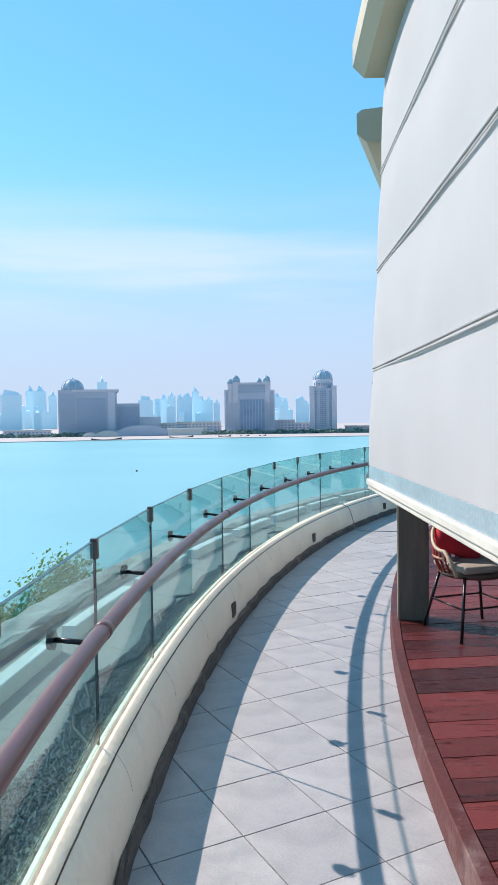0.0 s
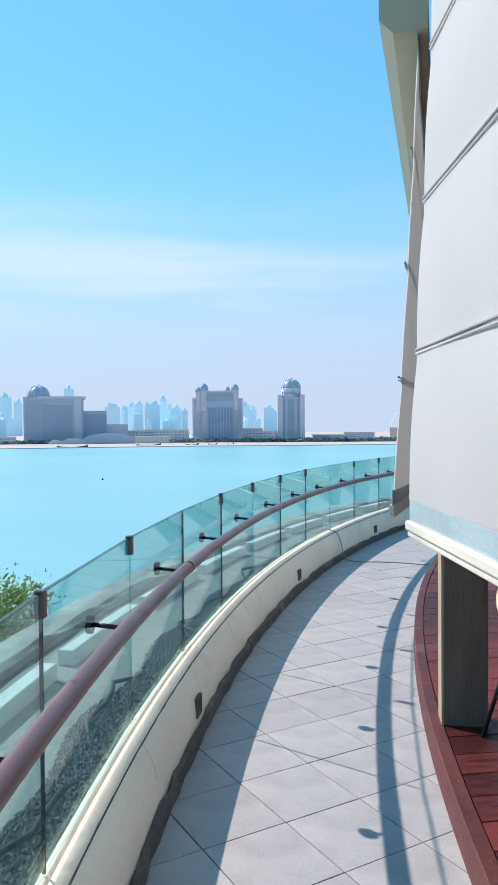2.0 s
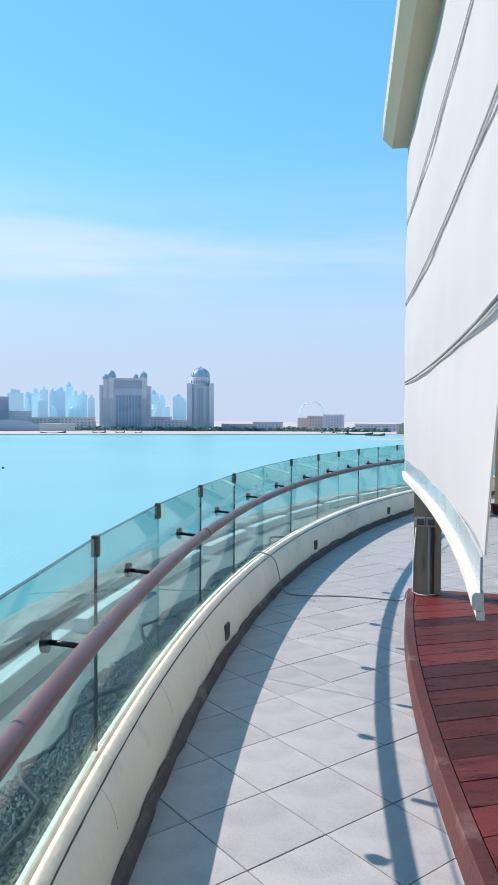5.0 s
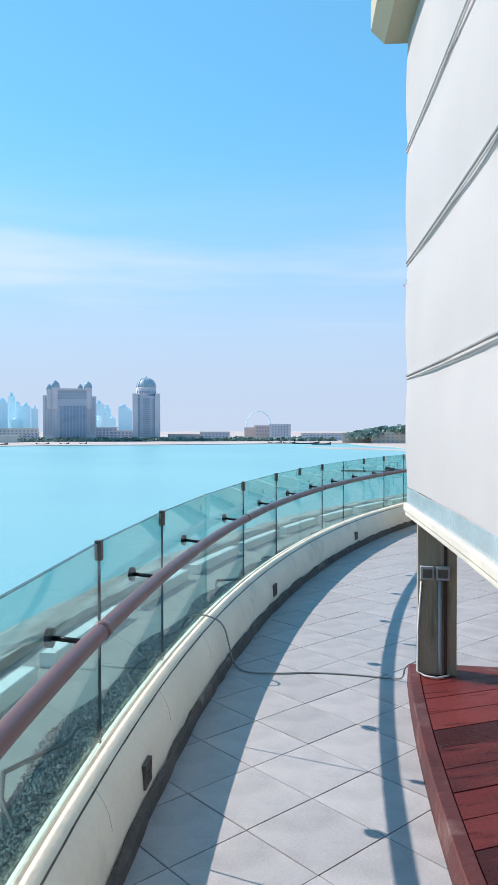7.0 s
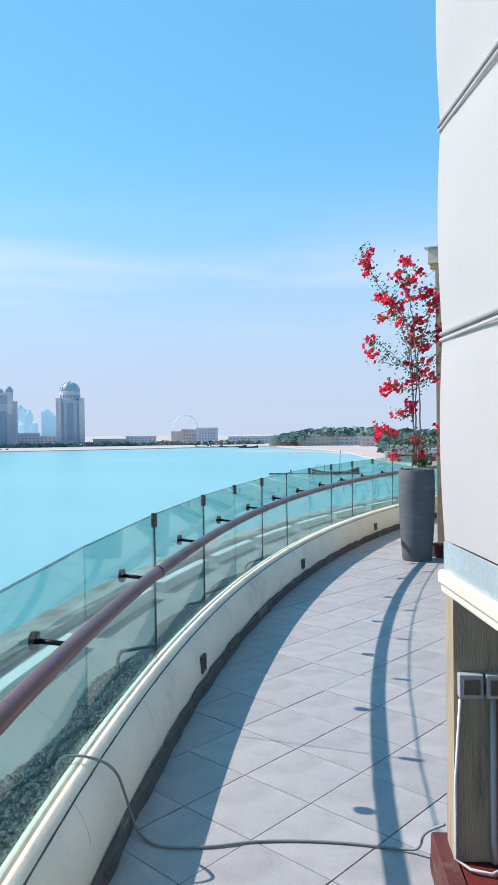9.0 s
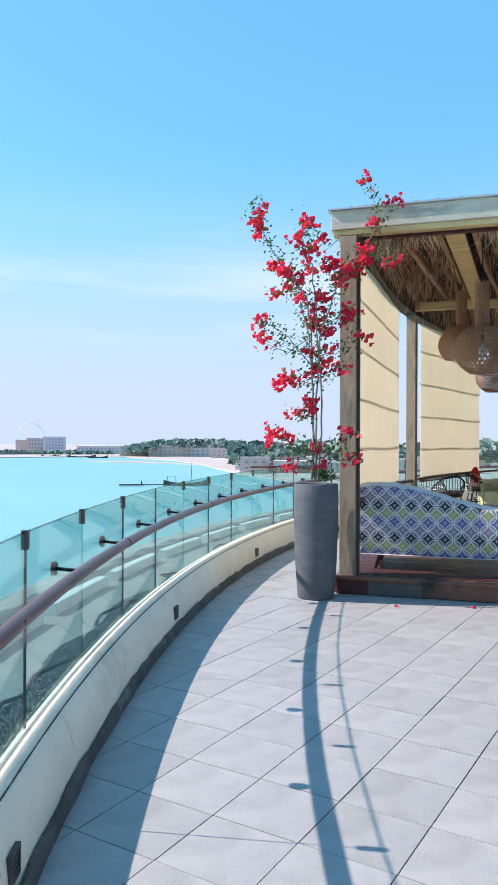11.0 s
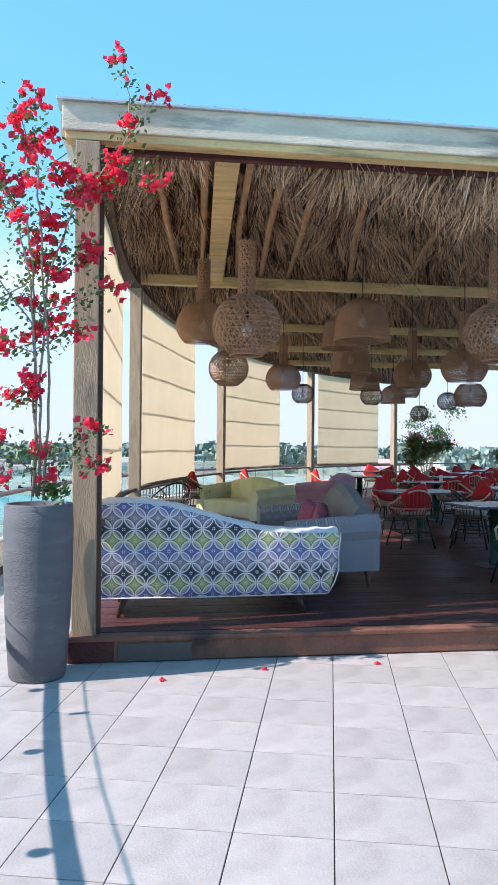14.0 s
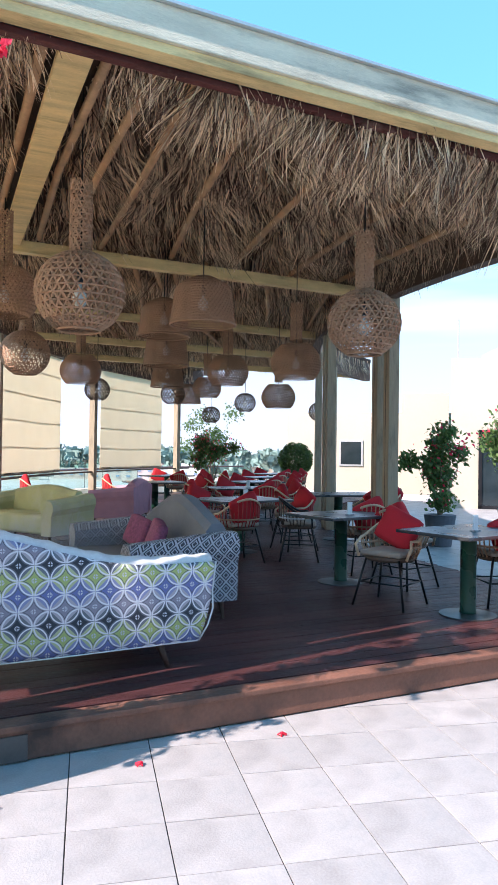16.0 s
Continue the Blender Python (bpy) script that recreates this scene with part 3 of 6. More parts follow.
rail = thing("handrail", Matrix(), "curved brown painted steel handrail held off the glass", "handrail")
bm = bmesh.new()
tube(bm, [polar(23.02, 196 - 0.5 * i, 0.985) for i in range(int(134 / 0.5))], 0.032, 12)
part("rail", bm, M_RAIL, rail, smooth=True)
bm = bmesh.new()
tube(bm, [(0, 0, 0), (0, 0.115, -0.012)], 0.0095, 8)
arm_mesh = mesh_of("arm", bm, M_BLACK, True)
bm = bmesh.new()
for y0, r0 in ((-0.026, 0.03), (0.004, 0.034)):
    lathe(bm, [(r0, 0), (r0, 0.02)], 14)
bmesh.ops.transform(bm, matrix=Matrix.Rotation(radians(-90), 4, "X") @ Matrix.Translation((0, 0, -0.02)), verts=bm.verts)
clamp_mesh = mesh_of("clamp", bm, M_BLACK, False)
bm = bmesh.new()
tube(bm, [(-0.03, 0, 0), (0.03, 0, 0)], 0.0345, 12)
sleeve_mesh = mesh_of("sleeve", bm, M_RAIL, True)
for i, (a, b) in enumerate(zip(JOINTS, JOINTS[1:])):
    mid = a * 0.5 + b * 0.5
    br = piece("bracket", arm_mesh, rail, on_ring(R_GLASS, mid, 1.01))
    piece("clamp", clamp_mesh, br, Matrix())
    if i % 3 == 0:
        piece("sleeve", sleeve_mesh, rail, on_ring(23.02, a + 0.9, 0.985))

# roof ledge outside the parapet
bm = bmesh.new()
ring_solid(bm, [(23.15, -1.2), (24.66, -1.2), (24.66, 0.17), (23.15, 0.18)], A0, A1, 1.0)
tagged(part("ledge", bm, M_LEDGE), "grey screeded roof ledge outside the balustrade", "roof ledge", kind="structure")
bm = bmesh.new()
ring_solid(bm, [(24.30, 0.1), (24.31, 0.23), (24.36, 0.25), (24.62, 0.235), (24.70, 0.19), (24.72, -1.2), (24.60, -1.2)], A0, A1, 0.5)
rs = random.Random(6)
for v in bm.verts:
    if v.co.z > 0.15:
        v.co.z += rs.uniform(-0.015, 0.015)
tagged(part("trim", bm, M_EDGECON), "worn pale concrete roof edge above the sea", "roof edge", kind="structure")
kerb = thing("notched_kerb", Matrix(), "low white notched kerb on the roof ledge", "kerb")
a = 195.0
while a > 64:
    bm = bmesh.new()
    ring_solid(bm, [(23.97, 0.15), (23.97, 0.265), (23.98, 0.275), (24.075, 0.275), (24.085, 0.265), (24.085, 0.15)], a, a - 3.1, 0.6)
    part("merlon", bm, M_KERBW, kerb)
    a -= 3.75
# gravel strip
rs = random.Random(11)
verts, faces = [], []


def stone(c, r, rnd):
    i0 = len(verts)
    for d in ((1, 0, 0), (-1, 0, 0), (0, 1, 0), (0, -1, 0), (0, 0, 1), (0, 0, -1)):
        k = r * rnd.uniform(0.6, 1.25)
        verts.append((c[0] + d[0] * k, c[1] + d[1] * k, c[2] + d[2] * k * 0.7))
    for f in ((0, 2, 4), (2, 1, 4), (1, 3, 4), (3, 0, 4), (2, 0, 5), (1, 2, 5), (3, 1, 5), (0, 3, 5)):
        faces.append(tuple(i0 + j for j in f))


for i in range(44000):
    a = rs.uniform(140, 187)
    w = rs.random()
    r = 23.185 + 0.365 * w + 0.05 * math.sin(a * 1.7) * w
    stone(polar(r, a, 0.185 + 0.07 * (1 - w) * rs.random()), rs.uniform(0.006, 0.016), rs)
me = bpy.data.meshes.new("gravel")
me.from_pydata(verts, [], faces)
me.materials.append(M_GRAVEL)
tagged(new("gravel", me), "dark loose gravel strip beside the parapet", "gravel", kind="stuff")
cable = thing("black_cable", Matrix(), "black rubber cable lying loosely over the gravel", "cable")
bm = bmesh.new()
tube(bm, [polar(23.42 + 0.11 * math.sin(i * 0.61) + 0.06 * math.sin(i * 1.7), 190 - i * 0.45, 0.215 + 0.03 * math.sin(i * 0.9)) for i in range(130)], 0.013, 6)
part("cable", bm, M_CABLE, cable, smooth=True)

# grey cable that runs over the parapet and across the floor
bm = bmesh.new()
pts = [polar(23.215, 156.25, 0.38), polar(23.20, 156.2, 0.425), polar(23.10, 156.17, 0.425), polar(22.985, 156.1, 0.37), polar(22.97, 155.85, 0.20), polar(22.955, 155.65, 0.03),
       polar(22.90, 155.8, 0.008), polar(22.82, 155.95, 0.007), polar(22.62, 155.92, 0.007), polar(22.4, 155.74, 0.007), polar(22.07, 155.71, 0.007), polar(21.80, 155.82, 0.007),
       polar(21.745, 155.9, 0.03), polar(21.74, 156.0, 0.12), polar(21.66, 156.1, 0.175)]
for _ in range(3):
    pts = [pts[0]] + [q for a, b in zip(pts, pts[1:]) for q in (a.lerp(b, 0.25), a.lerp(b, 0.75))] + [pts[-1]]
tube(bm, pts, 0.006, 6)
cab = thing("grey_cable", Matrix(), "thin grey cable draped over the parapet onto the tiles", "cable")
part("cable", bm, M_CABLEG, cab, smooth=True)


# ---- first pavilion ----
def post(name, m, w, d, h, mat, label, cat="post"):
    ob = thing(name, m, label, cat)
    bm = boxm((0, 0, h / 2), (w, d, h), 0.008)
    part("shaft", bm, mat, ob)
    return ob


D1A, D1B = 156.2, 196.0
bm = bmesh.new()
ring_solid(bm, [(14.6, -0.01), (21.60, -0.01), (21.60, DECK1 - 0.028), (14.6, DECK1 - 0.028)], D1A, D1B, 1.0)
deck1 = tagged(part("deck", bm, M_DKWOOD), "red-stained timber deck of the first pavilion", "deck", kind="structure")
bm = bmesh.new()
ring_solid(bm, [(21.585, -0.005), (21.72, -0.005), (21.725, 0.03), (21.72, DECK1 - 0.004), (21.715, DECK1 + 0.004), (21.655, DECK1 + 0.004), (21.655, DECK1 - 0.028), (21.585, DECK1 - 0.028)], D1A, D1B, 0.6)
tagged(part("trim", bm, M_TRIM), "curved worn timber edge board of the deck", "edge board", kind="structure")
bm = bmesh.new()
tube(bm, [polar(14.7, D1A - 0.1, 0.08), polar(21.58, D1A - 0.1, 0.08)], 0.09, 4)
tagged(part("trim", bm, M_TRIM), "timber end board of the deck", "edge board", kind="structure")

# roof of the first pavilion
bm = bmesh.new()
ring_solid(bm, [(14.6, 4.12), (21.50, 4.12), (21.52, 4.45), (14.6, 4.45)], D1A - 0.3, D1B, 1.0)
tagged(part("ceiling", bm, M_DKWOOD), "dark timber roof of the first pavilion", "roof", kind="structure")
bm = bmesh.new()
ring_solid(bm, [(21.22, 3.86), (21.50, 3.86), (21.50, 4.12), (21.22, 4.12)], D1A, D1B, 1.0)
tagged(part("beam", bm, M_DKWOOD), "dark brown eaves beam", "beam", kind="structure")

for a in (184.3, 170.4, 156.7):
    pm = on_ring(21.655, a, DECK1)
    ob = thing("pavilion_post", pm, "thick weathered timber pavilion post standing on the deck", "post", "posts of the first pavilion")
    bm = boxm((0.07, 0.115, 1.98), (0.14, 0.23, 3.96), 0.006)
    # the end post's lit look is put into its colour by the paler timber
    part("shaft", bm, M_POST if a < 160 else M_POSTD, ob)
    bm = boxm((0.07, -0.004, 1.98), (0.142, 0.012, 3.96))
    part("edge_strip", bm, M_POST, ob, "pale weathered edge strip")
    if a < 160:
        bm = boxm((-0.004, 0.16, 1.98), (0.01, 0.02, 3.96))
        part("channel", bm, M_DKWOOD, ob)
        for k in range(2):
            bx = part("socket_box", boxm((-0.022, 0.045 + 0.095 * k, 0.655), (0.04, 0.085, 0.085), 0.004), M_CONDUIT, ob, "grey weatherproof double socket")
            part("flap", boxm((-0.045, 0.045 + 0.095 * k, 0.655), (0.008, 0.06, 0.055), 0.003), M_POSTD, bx)
        bm = bmesh.new()
        tube(bm, [(-0.018, 0.125, 0.62), (-0.018, 0.125, 0.10), (-0.018, 0.13, 0.01)], 0.011, 8)
        part("conduit", bm, M_CONDUIT, ob, "grey plastic conduit", smooth=True)
        bm = bmesh.new()
        tube(bm, [(-0.015, 0.01, 0.60), (-0.02, -0.01, 0.3), (-0.03, -0.015, 0.03), (-0.07, 0.03, 0.015), (-0.09, 0.10, 0.012), (-0.03, 0.18, 0.012)], 0.006, 6)
        part("cord", bm, M_PLASTICW, ob, "pale power cord", smooth=True)


def roman_blind(r, a0, a1, top, hem, fabric, seam, label, group, rows=4, strip=True, cass=True, swing=(0.0, 0.0), bulge=0.03, flap=1.0):
    """A flat roman blind hung on a chord of the ring, from angle a0 to a1, with seams, hem strip, bottom bar and head box."""
    p, q = polar(r, a0), polar(r, a1)
    ex = q - p
    w = ex.length
    ex.normalize()
    inw = Vector((ex.y, -ex.x, 0))
    ob = thing("roman_blind", axes((p.x, p.y, 0), ex, inw), label, "blind", group)
    nx, nz = 24, 10 * rows

    def drift(u):
        return swing[0] * (1 - u) ** flap + swing[1] * u ** flap

    def swept(bm_, prof, n=16):
        """A closed (y, z) profile along the hem, following its drift in the breeze."""
        secs = [[bm_.verts.new((w * i / n, y - drift(i / n), z)) for y, z in prof] for i in range(n + 1)]
        for a_, b_ in zip(secs, secs[1:]):
            for k in range(len(prof)):
                j = (k + 1) % len(prof)
                bm_.faces.new((a_[k], a_[j], b_[j], b_[k]))
        bm_.faces.new(secs[0])
        bm_.faces.new(secs[-1][::-1])
        return bm_

    bm = bmesh.new()
    rnd = random.Random(int(a0 * 10))
    ph = [rnd.uniform(0, 6.3) for _ in range(4)]
    for off in (0.0, 0.006):
        grid = []
        for j in range(nz + 1):
            z = hem + (top - hem) * j / nz
            row = []
            fr = (j / nz * rows) % 1.0
            for i in range(nx + 1):
                u = i / nx
                y = -bulge * 0.5 * math.sin(math.pi * fr) * (0.7 + 0.3 * math.sin(5 * u + ph[0])) - 0.006 * math.sin(9 * u + ph[1] + 2 * j / nz) - 0.004 * math.sin(23 * u + 3 * fr + ph[2])
                y -= drift(u) * (1 - j / nz) ** 1.2
                row.append(bm.verts.new((u * w, y + off, z + 0.006 * math.sin(4 * u + ph[3]))))
            grid.append(row)
        for j in range(nz):
            for i in range(nx):
                f = (grid[j][i], grid[j][i + 1], grid[j + 1][i + 1], grid[j + 1][i])
                bm.faces.new(f if off == 0 else f[::-1])
    part("fabric", bm, fabric, ob, smooth=True)
    def sw(u, v):
        return -drift(u) * (1 - v) ** 1.2

    for k in range(1, rows):
        z = hem + (top - hem) * k / rows
        v_ = k / rows
        bm = bmesh.new()
        tube(bm, [(w * q / 8, -0.011 + sw(q / 8, v_), z + 0.004 * math.sin(q * 0.8)) for q in range(9)], 0.007, 6)
        part("seam", bm, seam, ob, smooth=True)
        bm = bmesh.new()
        tube(bm, [(w * q / 8, -0.012 + sw(q / 8, v_), z - 0.018 + 0.004 * math.sin(q * 0.8)) for q in range(9)], 0.005, 6)
        part("pocket", bm, fabric, ob, smooth=True)
    if strip:
        part("vinyl_strip", swept(bmesh.new(), [(-0.007, hem - 0.095), (-0.007, hem + 0.002), (-0.001, hem + 0.002), (-0.001, hem - 0.095)]), M_HEM, ob, "grey glossy vinyl strip")
        bm = swept(bmesh.new(), [(-0.022, hem - 0.136), (-0.027, hem - 0.128), (-0.027, hem - 0.100), (-0.020, hem - 0.091), (0.003, hem - 0.091), (0.003, hem - 0.14)])
        swept(bm, [(-0.014, hem - 0.163), (-0.016, hem - 0.158), (-0.016, hem - 0.1405), (0.006, hem - 0.1405), (0.006, hem - 0.163)])
        part("bottom_bar", bm, M_BAR, ob, "cream timber bottom bar")
    else:
        bm = bmesh.new()
        tube(bm, [(-0.01, -0.01, hem + 0.03), (w + 0.01, -0.01, hem + 0.03)], 0.013, 6)
        tube(bm, [(-0.01, -0.01, hem), (w + 0.01, -0.01, hem)], 0.018, 6)
        part("bottom_bar", bm, seam, ob, smooth=True)
    if cass:
        bm = bmesh.new()
        prof = [(0.06, top - 0.02), (-0.14, top - 0.02), (-0.22, top + 0.06), (-0.22, top + 0.22), (-0.18, top + 0.25), (0.06, top + 0.25)]
        lo = [bm.verts.new((-0.05, y, z)) for y, z in prof]
        hi = [bm.verts.new((w + 0.05, y, z)) for y, z in prof]
        bm.faces.new(lo)
        bm.faces.new(hi[::-1])
        for i in range(len(prof)):
            j = (i + 1) % len(prof)
            bm.faces.new((lo[i], hi[i], hi[j], lo[j]))
        part("head_box", bm, M_CASS, ob, "beige folded-metal head box")
    return ob


G1 = "white blinds of the first pavilion"
for a0, a1, head, hem_z, swing, flap in ((185.8, 171.7, 4.18, 1.405, (0.0, 0.13), 1.0), (169.2, 157.4, 4.06, 1.37, (0.15, 0.0), 3.0)):
    roman_blind(21.74, a0, a1, head, hem_z, M_BLIND, M_BATTEN, "large white canvas roman blind, let down, with beige head box", G1, swing=swing, flap=flap)

# ---- second pavilion ----
R_OUT, R_IN = 21.70, 15.1
P2_END = 74.0
arc_out = [polar(R_OUT, a) for a in np.arange(136.6, P2_END, -1.5)]
arc_in = [polar(R_IN, a) for a in np.arange(P2_END, 138.0, 1.5)]
front_r = p2(6.75, 0.0)
outline = [(p.x, p.y) for p in [p2(-0.02, 0.0)] + arc_out[1:] + [p for p in arc_in if (p - P2_O).dot(P2_I) > 0.05] + [front_r]]
bm = bmesh.new()
prism(bm, outline, -0.01, DECK2 - 0.03)
deck2 = tagged(part("deck", bm, M_DKWOOD), "dark stained timber deck of the thatched pavilion", "deck", kind="structure")
bm = bmesh.new()
box(bm, (3.4, -0.012, 0.085), (6.9, 0.03, 0.15), None, 0.006)
box(bm, (3.4, 0.02, DECK2 - 0.02), (6.9, 0.14, 0.036), None, 0.008)
ob = tagged(part("trim", bm, M_FASCIA2, m=in_p2(0, 0)), "worn brown timber step edge of the deck", "step", kind="structure")
patch = tagged(part("repair_plate", boxm((0.62, -0.032, 0.075), (0.55, 0.012, 0.135), 0.004), M_PLATE, m=in_p2(0, 0)), "grey metal repair plate screwed to the deck edge", "plate")

# roof slab, thatch bed with the shade between strands in its colour, fascia
roof_line = [(p.x, p.y) for p in [p2(-0.02, 0.17)] + arc_out[1:] + [p for p in arc_in if (p - P2_O).dot(P2_I) > 0.1] + [p2(6.75, 0.17)]]
def roof_z(d):
    return 4.20 + 0.2 * max(0.0, min(1.0, (d - 0.2) / 1.1))


inner_line = [p for p in arc_in if (p - P2_O).dot(P2_I) > 1.35]
flat_line = [(p.x, p.y) for p in [p2(0.02, 1.3)] + [p for p in arc_out if (p - P2_O).dot(P2_I) > 1.35] + inner_line + [p2(6.9, 1.3)]]
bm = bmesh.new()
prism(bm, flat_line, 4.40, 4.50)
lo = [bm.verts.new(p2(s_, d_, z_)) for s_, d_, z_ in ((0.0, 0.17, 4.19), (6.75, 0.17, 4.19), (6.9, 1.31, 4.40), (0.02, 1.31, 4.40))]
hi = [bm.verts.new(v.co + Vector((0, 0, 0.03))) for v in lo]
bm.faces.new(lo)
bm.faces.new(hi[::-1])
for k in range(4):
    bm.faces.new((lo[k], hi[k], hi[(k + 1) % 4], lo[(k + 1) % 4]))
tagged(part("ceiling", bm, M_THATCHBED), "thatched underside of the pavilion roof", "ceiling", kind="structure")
bm = bmesh.new()
box(bm, (3.35, 0.09, 4.08), (6.9, 0.16, 0.21), None, 0.008)
fas = tagged(part("beam", bm, M_GREYBEAM, m=in_p2(0, 0)), "silvered timber front beam of the roof", "beam", kind="structure")
bm = bmesh.new()
box(bm, (3.35, 0.10, 3.945), (6.86, 0.13, 0.058), None, 0.005)
tagged(part("beam", bm, M_BEAM, m=in_p2(0, 0)), "yellow pine lower edge of the front beam", "beam", kind="structure")
flash = thing("roof_flashing", in_p2(0, 0), "pale metal roof flashing with small bolts", "flashing")
bm = boxm((3.35, 0.09, 4.195), (6.98, 0.22, 0.022), 0.004)
part("sheet", bm, M_FLASH, flash)
bolt_mesh = mesh_of("bolt", lathe(bmesh.new(), [(0.012, 0), (0.012, 0.012), (0.004, 0.016)], 8), M_BASE)
for i in range(30):
    piece("bolt", bolt_mesh, flash, pose(0.12 + 0.23 * i, 0.01, 4.205))
# thin black bar that draws the shadow line behind the beam
bm = boxm((3.35, 0.185, 3.945), (6.8, 0.03, 0.03))
tagged(part("trim", bm, M_BLACK, m=in_p2(0, 0)), "black shadow strip behind the front beam", "strip", kind="structure")
bm = boxm((3.35, 0.235, 3.93), (6.7, 0.06, 0.07), 0.006)
tagged(part("trim", bm, M_TRIM, m=in_p2(0, 0)), "red-brown timber strip under the front beam", "strip", kind="structure")
# outer and inner eaves beams
bm = bmesh.new()
ring_solid(bm, [(21.42, 3.84), (21.62, 3.84), (21.62, 4.42), (21.42, 4.42)], 130.5, P2_END, 1.2)
ring_solid(bm, [(21.42, 3.84), (21.62, 3.84), (21.62, 4.17), (21.42, 4.17)], 136.0, 130.5, 1.1)
tagged(part("beam", bm, M_DKWOOD), "dark curved eaves beam", "beam", kind="structure")
bm = bmesh.new()
ring_solid(bm, [(15.12, 3.84), (15.3, 3.84), (15.3, 4.42), (15.12, 4.42)], 133.0, P2_END, 1.2)
tagged(part("beam", bm, M_DKWOOD), "dark curved inner eaves beam", "beam", kind="structure")
# cross beams, parallel to the front
for k, d in enumerate((4.84, 8.6, 11.6, 14.5)):
    bm = bmesh.new()
    pts = []
    for s in np.arange(-4, 22, 0.1):
        p = p2(float(s), d)
        if R_IN + 0.1 < p.length < R_OUT - 0.15 and p.y > 0:
            pts.append(float(s))
    box(bm, ((pts[0] + pts[-1]) / 2, 0, 3.96), (pts[-1] - pts[0], 0.12, 0.14), None, 0.008)
    tagged(part("beam", bm, M_BEAM, m=in_p2(0, d)), "pale pine cross beam under the thatch", "beam", kind="structure")
# broad pine plank from the front to the first cross beam
bm = bmesh.new()
box(bm, (0, 0, 0), (0.21, 4.6, 0.05), None, 0.006)
tagged(part("beam", bm, M_BEAM, m=in_p2(1.33, 2.54, 3.985, -3.9)), "broad yellow pine plank under the thatch", "plank", kind="structure")
# rafter poles
rs = random.Random(3)
RAFTERS = ((0.57, 0.97), (0.98, 1.30), (1.37, 1.80), (1.66, 2.15), (1.93, 2.54), (2.39, 3.45), (3.3, 4.3), (4.4, 5.2), (5.4, 6.0))
for i, (s0, s1) in enumerate(RAFTERS):
    for d0, d1 in ((0.2, 4.8), (4.9, 8.6), (8.7, 11.6)):
        bm = bmesh.new()
        dx = 0.0 if d0 < 1 else 0.32 * d0
        a, b = (s0, s1) if d0 < 1 else (s0 + dx, s1 + dx + 1.0)
        z0, z1 = (4.00, 4.08) if d0 < 1 else (4.08, 4.08)
        tube(bm, [(a, d0, z0), ((a + b) / 2 + rs.uniform(-.05, .05), (d0 + d1) / 2, (z0 + z1) / 2 + 0.02), (b, d1, z1)], 0.036, 8)
        tagged(part("rafter", bm, M_POLE, m=in_p2(0, 0), smooth=True), "debarked round rafter pole under the thatch", "rafter", "rafter poles", "structure")

# thatch strands hanging from the roof
rs = random.Random(21)
verts, faces = [], []


def strand(p, ln, lean, w, rnd):
    """One dry leaf strip: a thin bent three-sided blade."""
    a = rnd.uniform(0, 6.283)
    sx, sy = math.cos(a) * w, math.sin(a) * w
    i0 = len(verts)
    for k, (f, ww) in enumerate(((0, 1.0), (0.5, 0.8), (1.0, 0.15))):
        c = p + Vector((lean.x * f * f * ln, lean.y * f * f * ln, -ln * f))
        verts.append((c.x - sx * ww, c.y - sy * ww, c.z))
        verts.append((c.x + sx * ww, c.y + sy * ww, c.z))
    faces.append((i0, i0 + 1, i0 + 3, i0 + 2))
    faces.append((i0 + 2, i0 + 3, i0 + 5, i0 + 4))


def inside(p):
    return R_IN + 0.05 < p.length < R_OUT - 0.05 and p.y > 0


count = 0
while count < 5600:
    d = 16 * rs.random() ** 2.0 + 0.24
    s = rs.uniform(-2.0, 14.0)
    p = p2(s, d, roof_z(d) + 0.005)
    if not inside(Vector((p.x, p.y, 0))) or (d < 4.9 and abs(s - 1.20 - 0.065 * d) < 0.16):
        continue
    if d < 4.6 and s < 2.9 and any(abs(s - a - (b - a) * d / 4.6) < 0.06 for a, b in RAFTERS):
        continue
    clump = noise.noise(Vector((s * 1.1, d * 1.1, 0)))
    sway = noise.noise(Vector((s * 1.7, d * 1.7, 7.0)))
    ln = rs.uniform(0.22, 0.42) + 0.22 * max(0, clump)
    if d < 1.8 and s > 1.9:
        ln += 0.30 * rs.random() * min(1.0, (s - 1.9) / 1.5)
    # each tuft fans out from one tie and droops towards the front
    tuft = P2_I * (rs.gauss(-0.25 if d > 1.2 else 0.30, 0.2) + 0.45 * clump) + P2_E * (rs.gauss(0, 0.16) + 0.9 * sway)
    for _ in range(12):
        root = p + P2_E * rs.gauss(0, 0.035) + P2_I * rs.gauss(0, 0.03)
        strand(root, ln * rs.uniform(0.6, 1.15), tuft + P2_E * rs.gauss(0, 0.13) + P2_I * rs.gauss(0, 0.12), rs.uniform(0.006, 0.0125), rs)
    count += 1
for i in range(9000):
    a = rs.uniform(P2_END + 2, 135.5)
    r = rs.choice((21.45, 15.25)) + rs.uniform(-0.15, 0.15)
    strand(polar(r, a, 4.40), rs.uniform(0.35, 0.62), Vector((rs.uniform(-.3, .3), rs.uniform(-.3, .3), 0)), rs.uniform(0.004, 0.010), rs)
me = bpy.data.meshes.new("thatch")
me.from_pydata(verts, [], faces)
me.materials.append(M_THATCH)
tagged(new("thatch", me), "shaggy dry palm thatch hanging under the roof", "thatch", kind="stuff")

